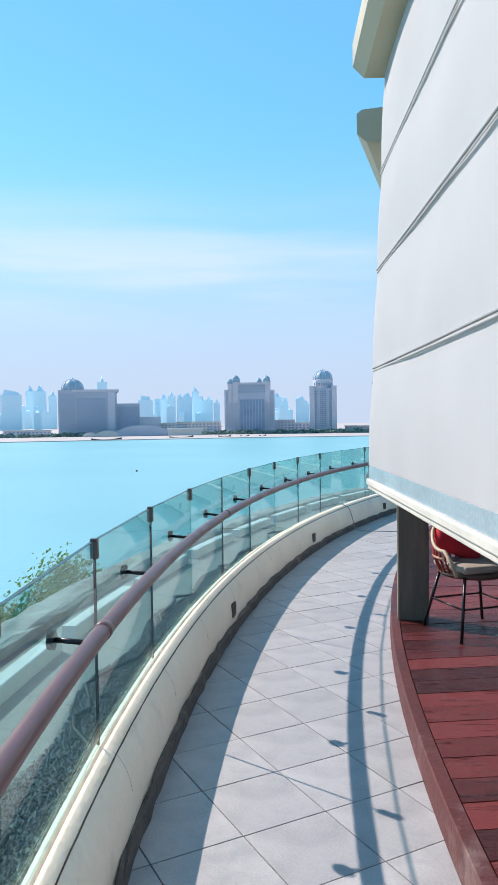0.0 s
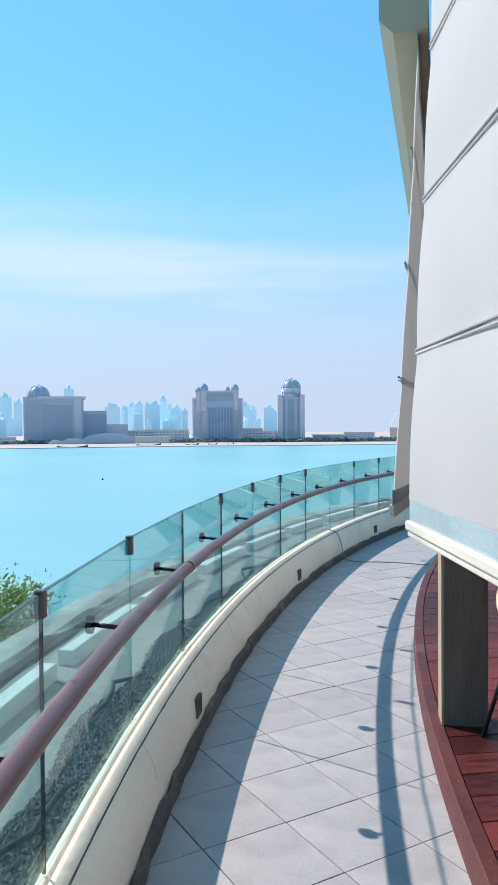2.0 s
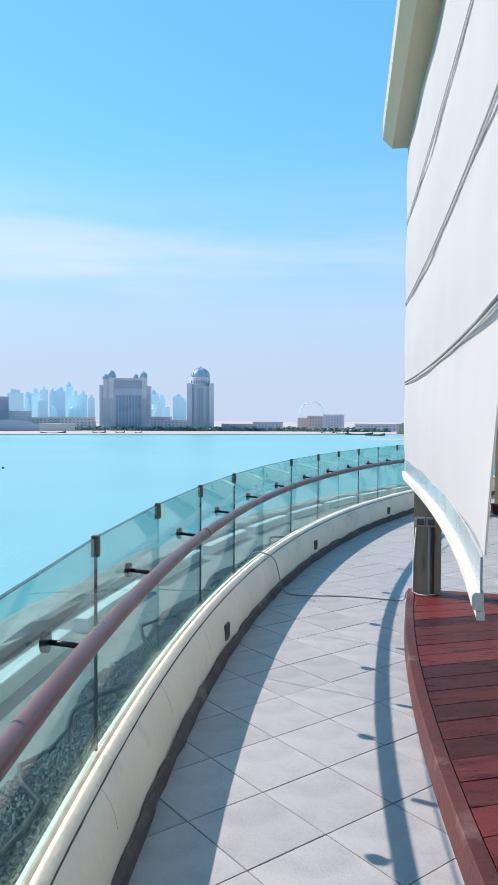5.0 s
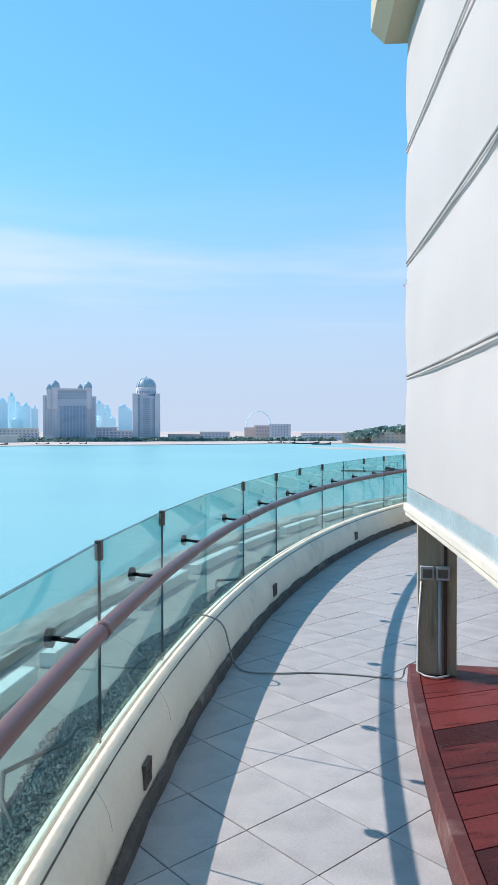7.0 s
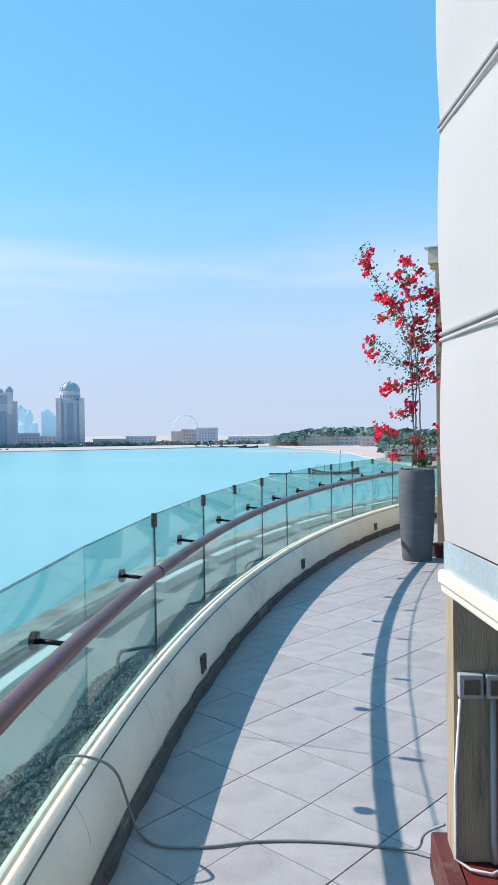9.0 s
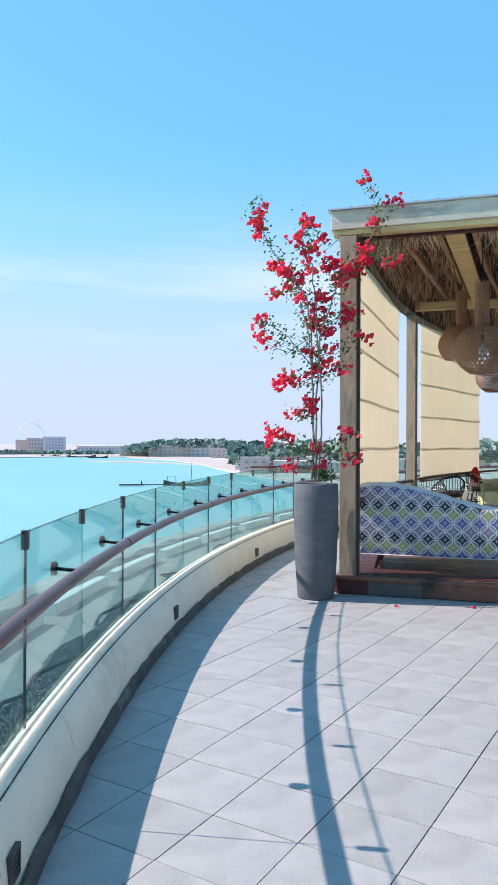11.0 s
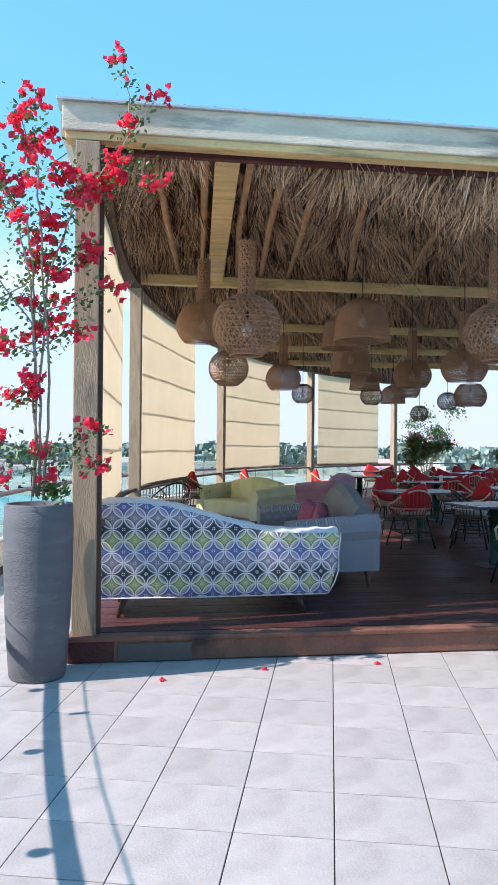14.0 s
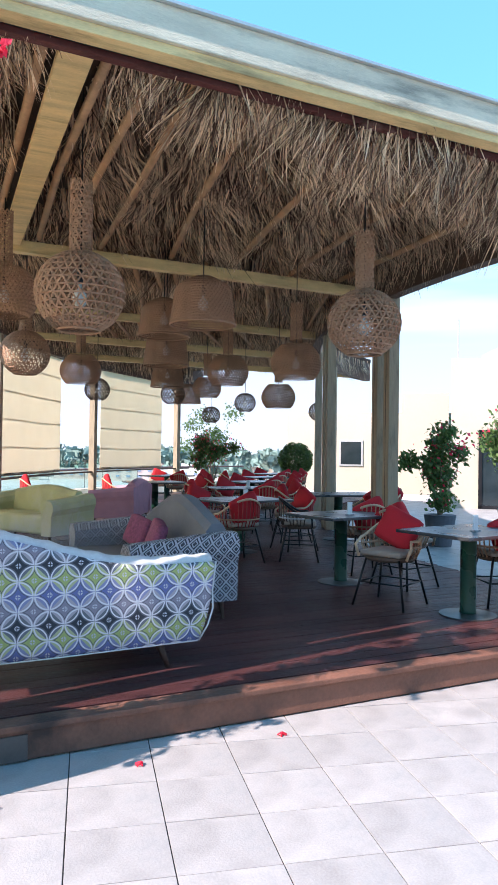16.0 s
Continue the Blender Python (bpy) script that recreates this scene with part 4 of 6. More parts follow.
# posts of the second pavilion
G2 = "posts of the thatched pavilion"
ob = thing("pavilion_post", in_p2(0.0, 0.0, 0), "tall weathered grey timber corner post beside the planter", "post", G2)
part("shaft", boxm((0.09, 0.11, 2.04), (0.18, 0.20, 3.72), 0.008), M_POST, ob)
part("channel", boxm((0.197, 0.08, 2.04), (0.03, 0.05, 3.70)), M_DKWOOD, ob, "dark sliding-screen channel")
part("footing", boxm((0.15, 0.10, 0.09), (0.34, 0.26, 0.17), 0.006), M_TRIM, ob, "dark red timber footing")


def slim_post(r, a, z0):
    ob = thing("pavilion_post", on_ring(r, a, z0), "slim weathered timber post with dark screen channels", "post", G2)
    h = 3.9 - z0
    part("shaft", boxm((0, 0, h / 2), (0.10, 0.16, h), 0.006), M_POST, ob)
    part("shaft", boxm((0.115, 0, h / 2), (0.07, 0.14, h), 0.006), M_POST, ob)
    part("channel", boxm((0.065, -0.01, h / 2), (0.03, 0.12, h)), M_DKWOOD, ob)


for a in (123.8, 107.1, 91.6, 78.0):
    slim_post(21.5, a, DECK2)
for a in (121.7, 110.2, 98.5, 87.0):
    slim_post(15.15, a, DECK2)
    if a in (121.7, 110.2):
        slim_post(15.15, a - 1.5, DECK2)

GB2 = "cream blinds of the thatched pavilion"
for a0, a1, hem in ((136.2, 125.1, 0.98), (121.0, 111.0, 0.93), (105.6, 96.2, 1.06), (89.8, 80.0, 1.06)):
    roman_blind(21.60, a0, a1, 3.95, hem, M_BLIND2, M_BATTEN2, "cream canvas roman blind, let down, with brown seams", GB2, rows=5, strip=False, bulge=0.02)

# low rail and clear screen between the outer posts
scr = thing("windbreak", Matrix(), "low timber rail with clear glass windbreak between the posts", "windbreak")
bm = bmesh.new()
ring_solid(bm, [(21.46, 0.98), (21.54, 0.98), (21.54, 1.02), (21.46, 1.02)], 136, 76, 1.0)
part("rail", bm, M_POSTD, scr)


# ---- lamps ----
def woven(bm, pts_of, nu, nv, r, diag=True, hoops=True):
    """A net of thin canes over a surface of turn u and height v."""
    def seg(a, b):
        tube(bm, [a, b], r, 3)
    for j in range(nv):
        for i in range(nu):
            sh = 0.5 * (j % 2) / nu
            a = pts_of(i / nu + sh, j / nv)
            c = pts_of((i + 0.5) / nu + sh, (j + 1) / nv)
            d = pts_of((i - 0.5) / nu + sh, (j + 1) / nv)
            if diag:
                seg(a, c)
                seg(a, d)
            if hoops and j:
                seg(a, pts_of((i + 1) / nu + sh, j / nv))


def globe_pts(rad, z0, z1):
    def f(u, v):
        ph = radians(-62) + radians(136) * v
        return Vector((rad * math.cos(ph) * math.cos(2 * math.pi * u), rad * math.cos(ph) * math.sin(2 * math.pi * u), z0 + rad * 0.94 * math.sin(ph)))
    return f


LAMP_MESH = {}


def barrel(v):
    return 0.33 * math.sin(math.pi * (0.22 + 0.62 * v)) ** 0.75


def bell(v):
    return (0.34 - 0.07 * v) * math.cos(max(0, v - 0.7) * 4.2)


def lamp_meshes(kind):
    if kind in LAMP_MESH:
        return LAMP_MESH[kind]
    bm = bmesh.new()
    if kind == "globe":
        woven(bm, globe_pts(0.31, 0, 0), 30, 13, 0.0074)
        tube(bm, [(0.146 * math.cos(i / 3.82), 0.146 * math.sin(i / 3.82), -0.262) for i in range(24)], 0.01, 5, True)
    elif kind == "small":
        woven(bm, globe_pts(0.31, 0, 0), 22, 10, 0.008)
    elif kind == "band":
        woven(bm, lambda u, v: Vector((barrel(v) * math.cos(6.2832 * u), barrel(v) * math.sin(6.2832 * u), -0.23 + 0.46 * v)), 44, 14, 0.0068)
    else:
        woven(bm, lambda u, v: Vector((bell(v) * math.cos(6.2832 * u), bell(v) * math.sin(6.2832 * u), -0.25 + 0.5 * v)), 46, 18, 0.0062)
        tube(bm, [(0.34 * math.cos(i / 3.82), 0.34 * math.sin(i / 3.82), -0.25) for i in range(24)], 0.012, 5, True)
    shade = mesh_of("shade", bm, M_RATDK if kind == "small" else M_RATTAN)
    bm = bmesh.new()
    woven(bm, lambda u, v: Vector((0.075 * math.cos(6.2832 * u), 0.075 * math.sin(6.2832 * u), 0.27 + 0.52 * v)), 11, 13, 0.0072)
    neck = mesh_of("neck", bm, M_RATTAN)
    bulb = mesh_of("bulb", lathe(bmesh.new(), [(0.012, 0.07), (0.015, 0.03), (0.045, 0.0), (0.055, -0.04), (0.045, -0.08), (0.015, -0.1)], 14), M_BULB, True)
    holder = mesh_of("bulb_holder", lathe(bmesh.new(), [(0.022, 0.0), (0.022, 0.08), (0.008, 0.10)], 10), M_BLACK)
    LAMP_MESH[kind] = (shade, neck, bulb, holder)
    return LAMP_MESH[kind]


def pendant(kind, s, d, z, dia, label):
    k = dia / 0.62
    ob = thing("pendant_lamp", in_p2(s, d, z), label, "lamp", "woven pendant lamps")
    shade, neck, bulb, holder = lamp_meshes(kind)
    S = Matrix.Scale(k, 4)
    sh = piece("shade", shade, ob, S)
    if kind in ("globe", "band"):
        piece("neck", neck, ob, S)
    piece("bulb", bulb, ob, S @ pose(0, 0, 0.0))
    piece("bulb_holder", holder, ob, S @ pose(0, 0, 0.07))
    bm = bmesh.new()
    tube(bm, [(0, 0, 0.1), (0, 0, 4.38 - z)], 0.006, 5)
    part("cord", bm, M_BLACK, ob)


L_G = "round woven rattan pendant lamp with a tubular neck"
L_B = "wide woven rattan pendant lamp in natural cane"
L_D = "bell-shaped woven rattan pendant lamp"
L_S = "small dark woven globe pendant lamp"
for kind, s, d, z, dia, lab in (
        ("globe", 1.50, 1.51, 2.79, 0.66, L_G), ("globe", 4.10, 1.53, 2.80, 0.66, L_G), ("band", 1.22, 3.4, 3.12, 0.62, L_B), ("globe", 1.72, 5.1, 2.76, 0.58, L_G),
        ("band", 3.0, 7.6, 2.88, 0.60, L_B), ("small", 3.75, 9.4, 2.72, 0.46, L_S), ("bell", 3.06, 2.83, 3.13, 0.60, L_D), ("bell", 3.40, 4.9, 3.32, 0.60, L_D),
        ("bell", 3.74, 5.73, 3.04, 0.58, L_D), ("bell", 4.9, 8.8, 3.02, 0.56, L_D), ("small", 5.2, 9.3, 2.70, 0.46, L_S), ("band", 5.01, 6.4, 2.87, 0.60, L_B), ("band", 4.95, 4.2, 2.78, 0.60, L_B),
        ("small", 7.9, 13.6, 2.55, 0.48, L_S), ("small", 7.6, 11.0, 2.72, 0.48, L_S), ("band", 6.71, 7.83, 2.64, 0.58, L_B), ("small", 9.2, 10.4, 2.55, 0.46, L_S),
        ("bell", 6.6, 12.0, 2.95, 0.55, L_D), ("band", 6.3, 10.2, 2.95, 0.56, L_B), ("band", 4.35, 1.9, 2.9, 0.56, L_B)):
    pendant(kind, s, d, z, dia, lab)


# ---- seats and tables ----
def chair(m, label, slat_mat, cushion=True, group="rattan dining chairs"):
    ob = thing("rattan_chair", m, label, "chair", group)
    seat_h = 0.45
    bm = bmesh.new()
    lathe(bm, [(0.02, seat_h - 0.02), (0.22, seat_h - 0.03), (0.25, seat_h), (0.22, seat_h + 0.02), (0.02, seat_h + 0.02)], 20)
    part("seat", bm, M_RATDK, ob, smooth=True)
    part("seat_pad", box(bmesh.new(), (0, -0.01, seat_h + 0.045), (0.42, 0.42, 0.055), None, 0.024), M_SEATPAD, ob, "taupe striped seat pad", smooth=True)
    ring = [Vector((0.29 * math.cos(radians(a)), 0.27 * math.sin(radians(a)), 0)) for a in range(-25, 206, 11)]
    bm = bmesh.new()
    pts = [Vector((p.x, p.y, 0.62 + 0.20 * max(0, math.sin(math.atan2(p.y, p.x))) ** 1.2)) for p in ring]
    tube(bm, [Vector((0.245, -0.17, seat_h))] + [Vector((0.285, -0.16, 0.56))] + pts + [Vector((-0.285, -0.16, 0.56)), Vector((-0.245, -0.17, seat_h))], 0.014, 6)
    part("arm_hoop", bm, M_PALECANE if cushion else M_BLACK, ob, smooth=True)
    bm = bmesh.new()
    tube(bm, [Vector((p.x * 0.97, p.y * 0.97, 0.56)) for p in ring], 0.011, 6)
    part("back_band", bm, M_PIPING if not cushion else M_RATTAN, ob, smooth=True)
    for p, q in zip(ring, pts):
        bm = bmesh.new()
        tube(bm, [(p.x * 0.82, p.y * 0.82, seat_h), (p.x * 0.97, p.y * 0.97, 0.55), (q.x, q.y, q.z)], 0.0075, 5)
        part("back_cane", bm, slat_mat, ob, smooth=True)
    for sx in (-1, 1):
        for sy in (-1, 1):
            bm = bmesh.new()
            tube(bm, [(0.17 * sx, 0.16 * sy, seat_h - 0.01), (0.26 * sx, 0.25 * sy, 0.0)], 0.012, 6)
            part("leg", bm, M_BLACK, ob, smooth=True)
    for y in (-0.2, 0.2):
        bm = bmesh.new()
        tube(bm, [(-0.215, y, 0.22), (0.215, y, 0.22)], 0.008, 6)
        part("stretcher", bm, M_BLACK, ob, smooth=True)
    for x in (-0.215, 0.215):
        bm = bmesh.new()
        tube(bm, [(x, -0.2, 0.22), (x, 0.2, 0.22)], 0.008, 6)
        part("stretcher", bm, M_BLACK, ob, smooth=True)
    if cushion:
        bm = bmesh.new()
        box(bm, (0, 0, 0), (0.40, 0.11, 0.34), None, 0.05)
        part("back_cushion", bm, M_RED, ob, "bright red back cushion", smooth=True, m=pose(0, 0.16, 0.70, -14, 24, 0))
    return ob


def table(m, label, w=0.75, l=0.75, group="dining tables", round_top=False):
    ob = thing("dining_table", m, label, "table", group)
    if round_top:
        part("tabletop", lathe(bmesh.new(), [(0.3, 0.715), (w / 2 - 0.01, 0.72), (w / 2, 0.735), (w / 2 - 0.01, 0.75)], 36), M_TABLETOP, ob)
    else:
        part("tabletop", boxm((0, 0, 0.735), (w, l, 0.03), 0.006), M_TABLETOP, ob)
    part("column", lathe(bmesh.new(), [(0.075, 0.02), (0.07, 0.05), (0.07, 0.70), (0.11, 0.72)], 20), M_GREENLEG, ob, "dark green enamelled column", smooth=True)
    part("base_plate", lathe(bmesh.new(), [(0.25, 0.0), (0.25, 0.012), (0.08, 0.022)], 28), M_BASE, ob)
    return ob


T_L = "dark square table on a round dark green column"
table(in_p2(4.72, 2.78, DECK2, 8), T_L, 0.95, 0.8)
table(in_p2(4.86, 0.98, DECK2, 8), T_L, 1.0, 0.8)
C_RED = "rattan armchair with red cushion and black metal legs"
first = chair(in_p2(4.50, 1.62, DECK2, -65), C_RED, M_RATTAN)


def more(s, d, turn, z=DECK2):
    copy_thing(first, in_p2(s, d, z, turn))


more(5.55, 1.25, 160)
more(5.3, 0.45, 95)
more(5.35, 3.25, 170)
more(5.25, 2.35, 100)
plain = chair(in_p2(5.16, 4.42, DECK2, 60), "dark rattan armchair with taupe pad and black legs", M_RATDK, False, "rattan armchairs")
cane = chair(in_p2(4.3, 4.52, DECK2, 185), "red cane dining chair with black metal legs", M_REDCANE, True, "red cane chairs")
t2 = table(in_p2(4.75, 5.35, DECK2, 8), "dark square table with a white card holder", 1.2, 0.9)
copy_thing(cane, in_p2(4.55, 6.2, DECK2, 10))
copy_thing(cane, in_p2(5.6, 5.3, DECK2, -90))
for s, d in ((6.2, 8.2), (7.6, 10.6), (5.4, 10.8), (9.2, 13.2), (7.0, 14.4), (6.9, 6.1), (10.8, 15.6)):
    copy_thing(t2, in_p2(s, d, DECK2, rs.uniform(-12, 25)))
    for k, (ds, dd, tn) in enumerate(((0, -0.78, 180), (0.1, 0.8, 0), (-0.85, 0.05, 90), (0.9, -0.05, -90))):
        if rs.random() < 0.85:
            copy_thing(cane if k % 3 else first, in_p2(s + ds, d + dd, DECK2, tn + rs.uniform(-15, 15)))
for s, d, tn in ((0.95, 6.5, 200), (0.55, 7.0, 20), (1.5, 8.4, 100)):
    copy_thing(plain, in_p2(s, d, DECK2, tn))
copy_thing(cane, in_p2(1.6, 9.0, DECK2, 100))
copy_thing(cane, in_p2(2.9, 10.8, DECK2, 90))
# menu cards and napkin holders on the tables
for s, d, z in ((4.72, 2.62, 0.95), (4.75, 5.2, 0.95), (4.86, 0.90, 0.95), (6.2, 8.0, 0.95)):
    ob = thing("card_holder", in_p2(s, d, z, 20), "white card in a small holder on the table", "card holder", "card holders")
    part("card", boxm((0, 0, 0.075), (0.085, 0.012, 0.13), 0.003), M_PLASTICW, ob)
    part("foot", boxm((0, 0, 0.006), (0.10, 0.06, 0.012), 0.003), M_CONDUIT, ob)
# chair behind the first pavilion's blind
copy_thing(cane, axes(polar(21.13, 171.0, DECK1), Vector((0.95, 0.31, 0)), Vector((-0.31, 0.95, 0))))


def chaise():
    """The printed chaise seen from its back, which falls in a wave from the tall end."""
    L = 2.06
    ob = thing("chaise_sofa", in_p2(0.09, 0.52, DECK2, 1.0), "chaise sofa in white-piped petal print, its back to the terrace", "sofa")
    def top(u):
        if u < 0.16:
            return 0.95 - 0.04 * (1 - u / 0.16) ** 2
        return 0.95 - 0.26 * (0.5 - 0.5 * math.cos(math.pi * min(1, (u - 0.16) / 0.66)))
    nx, nz = 48, 14
    bm = bmesh.new()
    front, back = [], []
    for i in range(nx + 1):
        u = i / nx
        fr, bk = [], []
        for j in range(nz + 1):
            v = j / nz
            z = 0.17 + (top(u) - 0.17) * v
            x0 = -0.02 + 0.10 * (1 - v) ** 3
            x1 = L - 0.10 * max(0, 0.45 - v) ** 1.3 * 3 * 0.35 - 0.02 + 0.05 * v
            x = x0 + (x1 - x0) * u
            y = -0.045 * math.sin(math.pi * (0.12 + 0.8 * v)) - 0.05 * v ** 3
            fr.append(bm.verts.new((x, y, z)))
            bk.append(bm.verts.new((x, 0.13 + 0.02 * v, z)))
        front.append(fr)
        back.append(bk)
    for i in range(nx):
        for j in range(nz):
            bm.faces.new((front[i][j], front[i + 1][j], front[i + 1][j + 1], front[i][j + 1]))
            bm.faces.new((back[i][j + 1], back[i + 1][j + 1], back[i + 1][j], back[i][j]))
        bm.faces.new((front[i][nz], front[i + 1][nz], back[i + 1][nz], back[i][nz]))
        bm.faces.new((back[i][0], back[i + 1][0], front[i + 1][0], front[i][0]))
    for i in (0, nx):
        for j in range(nz):
            bm.faces.new((front[i][j], front[i][j + 1], back[i][j + 1], back[i][j]))
    part("backrest", bm, M_PETALFAB, ob, smooth=True)
    bm = bmesh.new()
    rows = []
    for i in range(nx + 1):
        u = i / nx
        c = Vector((-0.03 + (L + 0.05) * u, 0.04, top(u) + 0.0))
        rr = 0.062 + 0.006 * math.sin(i * 1.9) + 0.004 * math.sin(i * 5.3)
        rows.append([bm.verts.new(c + Vector((0, 1.35 * rr * math.cos(2 * math.pi * k / 12), 0.72 * rr * math.sin(2 * math.pi * k / 12)))) for k in range(12)])
    for a, b in zip(rows, rows[1:]):
        for k in range(12):
            bm.faces.new((a[k], a[(k + 1) % 12], b[(k + 1) % 12], b[k]))
    bm.faces.new(rows[0])
    bm.faces.new(rows[-1][::-1])
    part("top_roll", bm, M_PIPING, ob, "gathered white trim along the top", smooth=True)
    for zz, nm in ((0, "piping"),):
        bm = bmesh.new()
        tube(bm, [front_pt for front_pt in [(0.075, -0.02, 0.17), (L / 2, -0.025, 0.165), (L - 0.07, -0.02, 0.17)]], 0.005, 6)
        part("piping", bm, M_PIPING, ob, smooth=True)
        for x0, x1, s_ in ((0.07, -0.02, 1), (L - 0.06, L + 0.02, -1)):
            bm = bmesh.new()
            tube(bm, [(x0, -0.02, 0.17), (x0 - 0.05 * s_, -0.045, 0.27), ((x0 + x1) / 2 - 0.045 * s_, -0.05, 0.38), (x1 - 0.0 * s_, -0.05, 0.50), (x1 - 0.02 * s_, -0.055, top(0.02 if s_ > 0 else 0.98))], 0.006, 6)
            part("piping", bm, M_PIPING, ob, smooth=True)
    bm = bmesh.new()
    box(bm, (L / 2, 0.46, 0.29), (L - 0.16, 0.68, 0.26), None, 0.06)
    part("seat", bm, M_GREYFAB, ob, smooth=True)
    bm = bmesh.new()
    box(bm, (0.10, 0.46, 0.42), (0.2, 0.7, 0.5), None, 0.07)
    part("armrest", bm, M_PETALFAB, ob, smooth=True)
    for x, y, tx in ((0.30, 0.06, -0.07), (L - 0.32, 0.06, 0.07), (0.30, 0.68, -0.07), (L - 0.32, 0.68, 0.07)):
        bm = bmesh.new()
        tube(bm, [(x, y, 0.18), (x + tx * 0.5, y - 0.01, 0.09), (x + tx, y - 0.02, 0.0)], 0.03, 8, r_end=0.017)
        part("leg", bm, M_LEG, ob, smooth=True)
    return ob


chaise()


def sofa(m, label, L, D, H, fabric, cushion_mat=None, hump=0.15, seat_mat=None):
    """A sofa facing -y: x along its length."""
    ob = thing("sofa", m, label, "sofa")
    bm = bmesh.new()
    n = 26
    rows = []
    for i in range(n + 1):
        u = i / n
        t = H - hump + hump * math.sin(math.pi * (0.12 + 0.76 * u)) ** 2
        x = (L - 0.42) * (u - 0.5)
        rows.append([bm.verts.new(p) for p in ((x, D / 2 - 0.24, 0.16), (x, D / 2 - 0.20, t - 0.06), (x, D / 2 - 0.15, t), (x, D / 2 - 0.05, t), (x, D / 2, t - 0.07), (x, D / 2 - 0.03, 0.16))])
    for a, b in zip(rows, rows[1:]):
        for k in range(6):
            bm.faces.new((a[k], b[k], b[(k + 1) % 6], a[(k + 1) % 6]))
    bm.faces.new(rows[0])
    bm.faces.new(rows[-1][::-1])
    part("backrest", bm, fabric if seat_mat is None else seat_mat, ob, smooth=False)
    part("seat", box(bmesh.new(), (0, -0.08, 0.30), (L - 0.3, D - 0.2, 0.28), None, 0.05), seat_mat or fabric, ob, smooth=True)
    for sx in (-1, 1):
        bm = bmesh.new()
        prof = [(-0.11, 0.15), (-0.12, 0.44), (-0.155, 0.52), (-0.15, 0.60), (-0.09, 0.66), (0.06, 0.66), (0.13, 0.60), (0.13, 0.52), (0.10, 0.44), (0.10, 0.15)]
        lo = [bm.verts.new((sx * (L / 2 - 0.10) + p * 0.95 * -sx, -D / 2, z)) for p, z in prof]
        hi = [bm.verts.new((sx * (L / 2 - 0.10) + p * 0.95 * -sx, D / 2, z * 1.12)) for p, z in prof]
        for k in range(len(prof)):
            j = (k + 1) % len(prof)
            bm.faces.new((lo[k], lo[j], hi[j], hi[k]))
        bm.faces.new(lo)
        bm.faces.new(hi[::-1])
        part("armrest", bm, fabric, ob)
    for sx in (-1, 1):
        for sy in (-1, 1):
            bm = bmesh.new()
            tube(bm, [(sx * (L / 2 - 0.12), sy * (D / 2 - 0.10), 0.16), (sx * (L / 2 - 0.10), sy * (D / 2 - 0.08), 0.0)], 0.025, 8, r_end=0.016)
            part("leg", bm, M_LEG, ob)
    if cushion_mat:
        for k, (x, tn) in enumerate(((-0.35, 14), (0.15, -10))):
            part("cushion", box(bmesh.new(), (0, 0, 0), (0.33, 0.12, 0.30), None, 0.05), cushion_mat, ob, "mauve printed cushion", True, pose(x, 0.05, 0.62, -18, 12, tn))
    return ob


sofa(in_p2(2.42, 2.62, DECK2, -90), "slate lattice-print sofa with plain grey rounded back", 2.0, 0.95, 1.0, M_LATTICE, M_MAUVE, 0.24, M_GREYFAB)
sofa(in_p2(2.3, 7.7, DECK2, -60), "yellow-green printed sofa with scrolled arms", 1.8, 0.85, 0.85, M_YELFAB, None, 0.1)
sofa(in_p2(4.4, 9.9, DECK2, -120), "pink upholstered sofa with a tall wing", 1.7, 0.85, 0.86, M_PINKFAB, None, 0.08)

# ---- planter with bougainvillea ----
PL = Vector((-16.18, 14.80, 0))
V_R, V_F = Vector((0.805, -0.593, 0)), Vector((0.593, 0.805, 0))
pl = thing("tall_planter", axes(PL, V_R, V_F), "tall charcoal cylindrical planter on the tiles", "planter")
part("pot", lathe(bmesh.new(), [(0.185, 0.0), (0.195, 0.02), (0.222, 0.4), (0.236, 0.8), (0.238, 1.05), (0.232, 1.20), (0.225, 1.21), (0.21, 1.205), (0.20, 1.12)], 48), M_PLANTER, pl, smooth=True)
part("soil", lathe(bmesh.new(), [(0.19, 1.10), (0.2, 1.14), (0.05, 1.15)], 24), M_SOIL, pl)
bg = thing("bougainvillea", axes(PL + Vector((0, 0, 1.14)), V_R, V_F), "tall bougainvillea with bright red flowers growing over the beam", "plant")
rs = random.Random(77)
KX = 0.00505


def px(x, y, depth=0.0):
    return Vector(((x - 360) * KX, depth, 1.63 + (784 - y) * KX - 1.14))


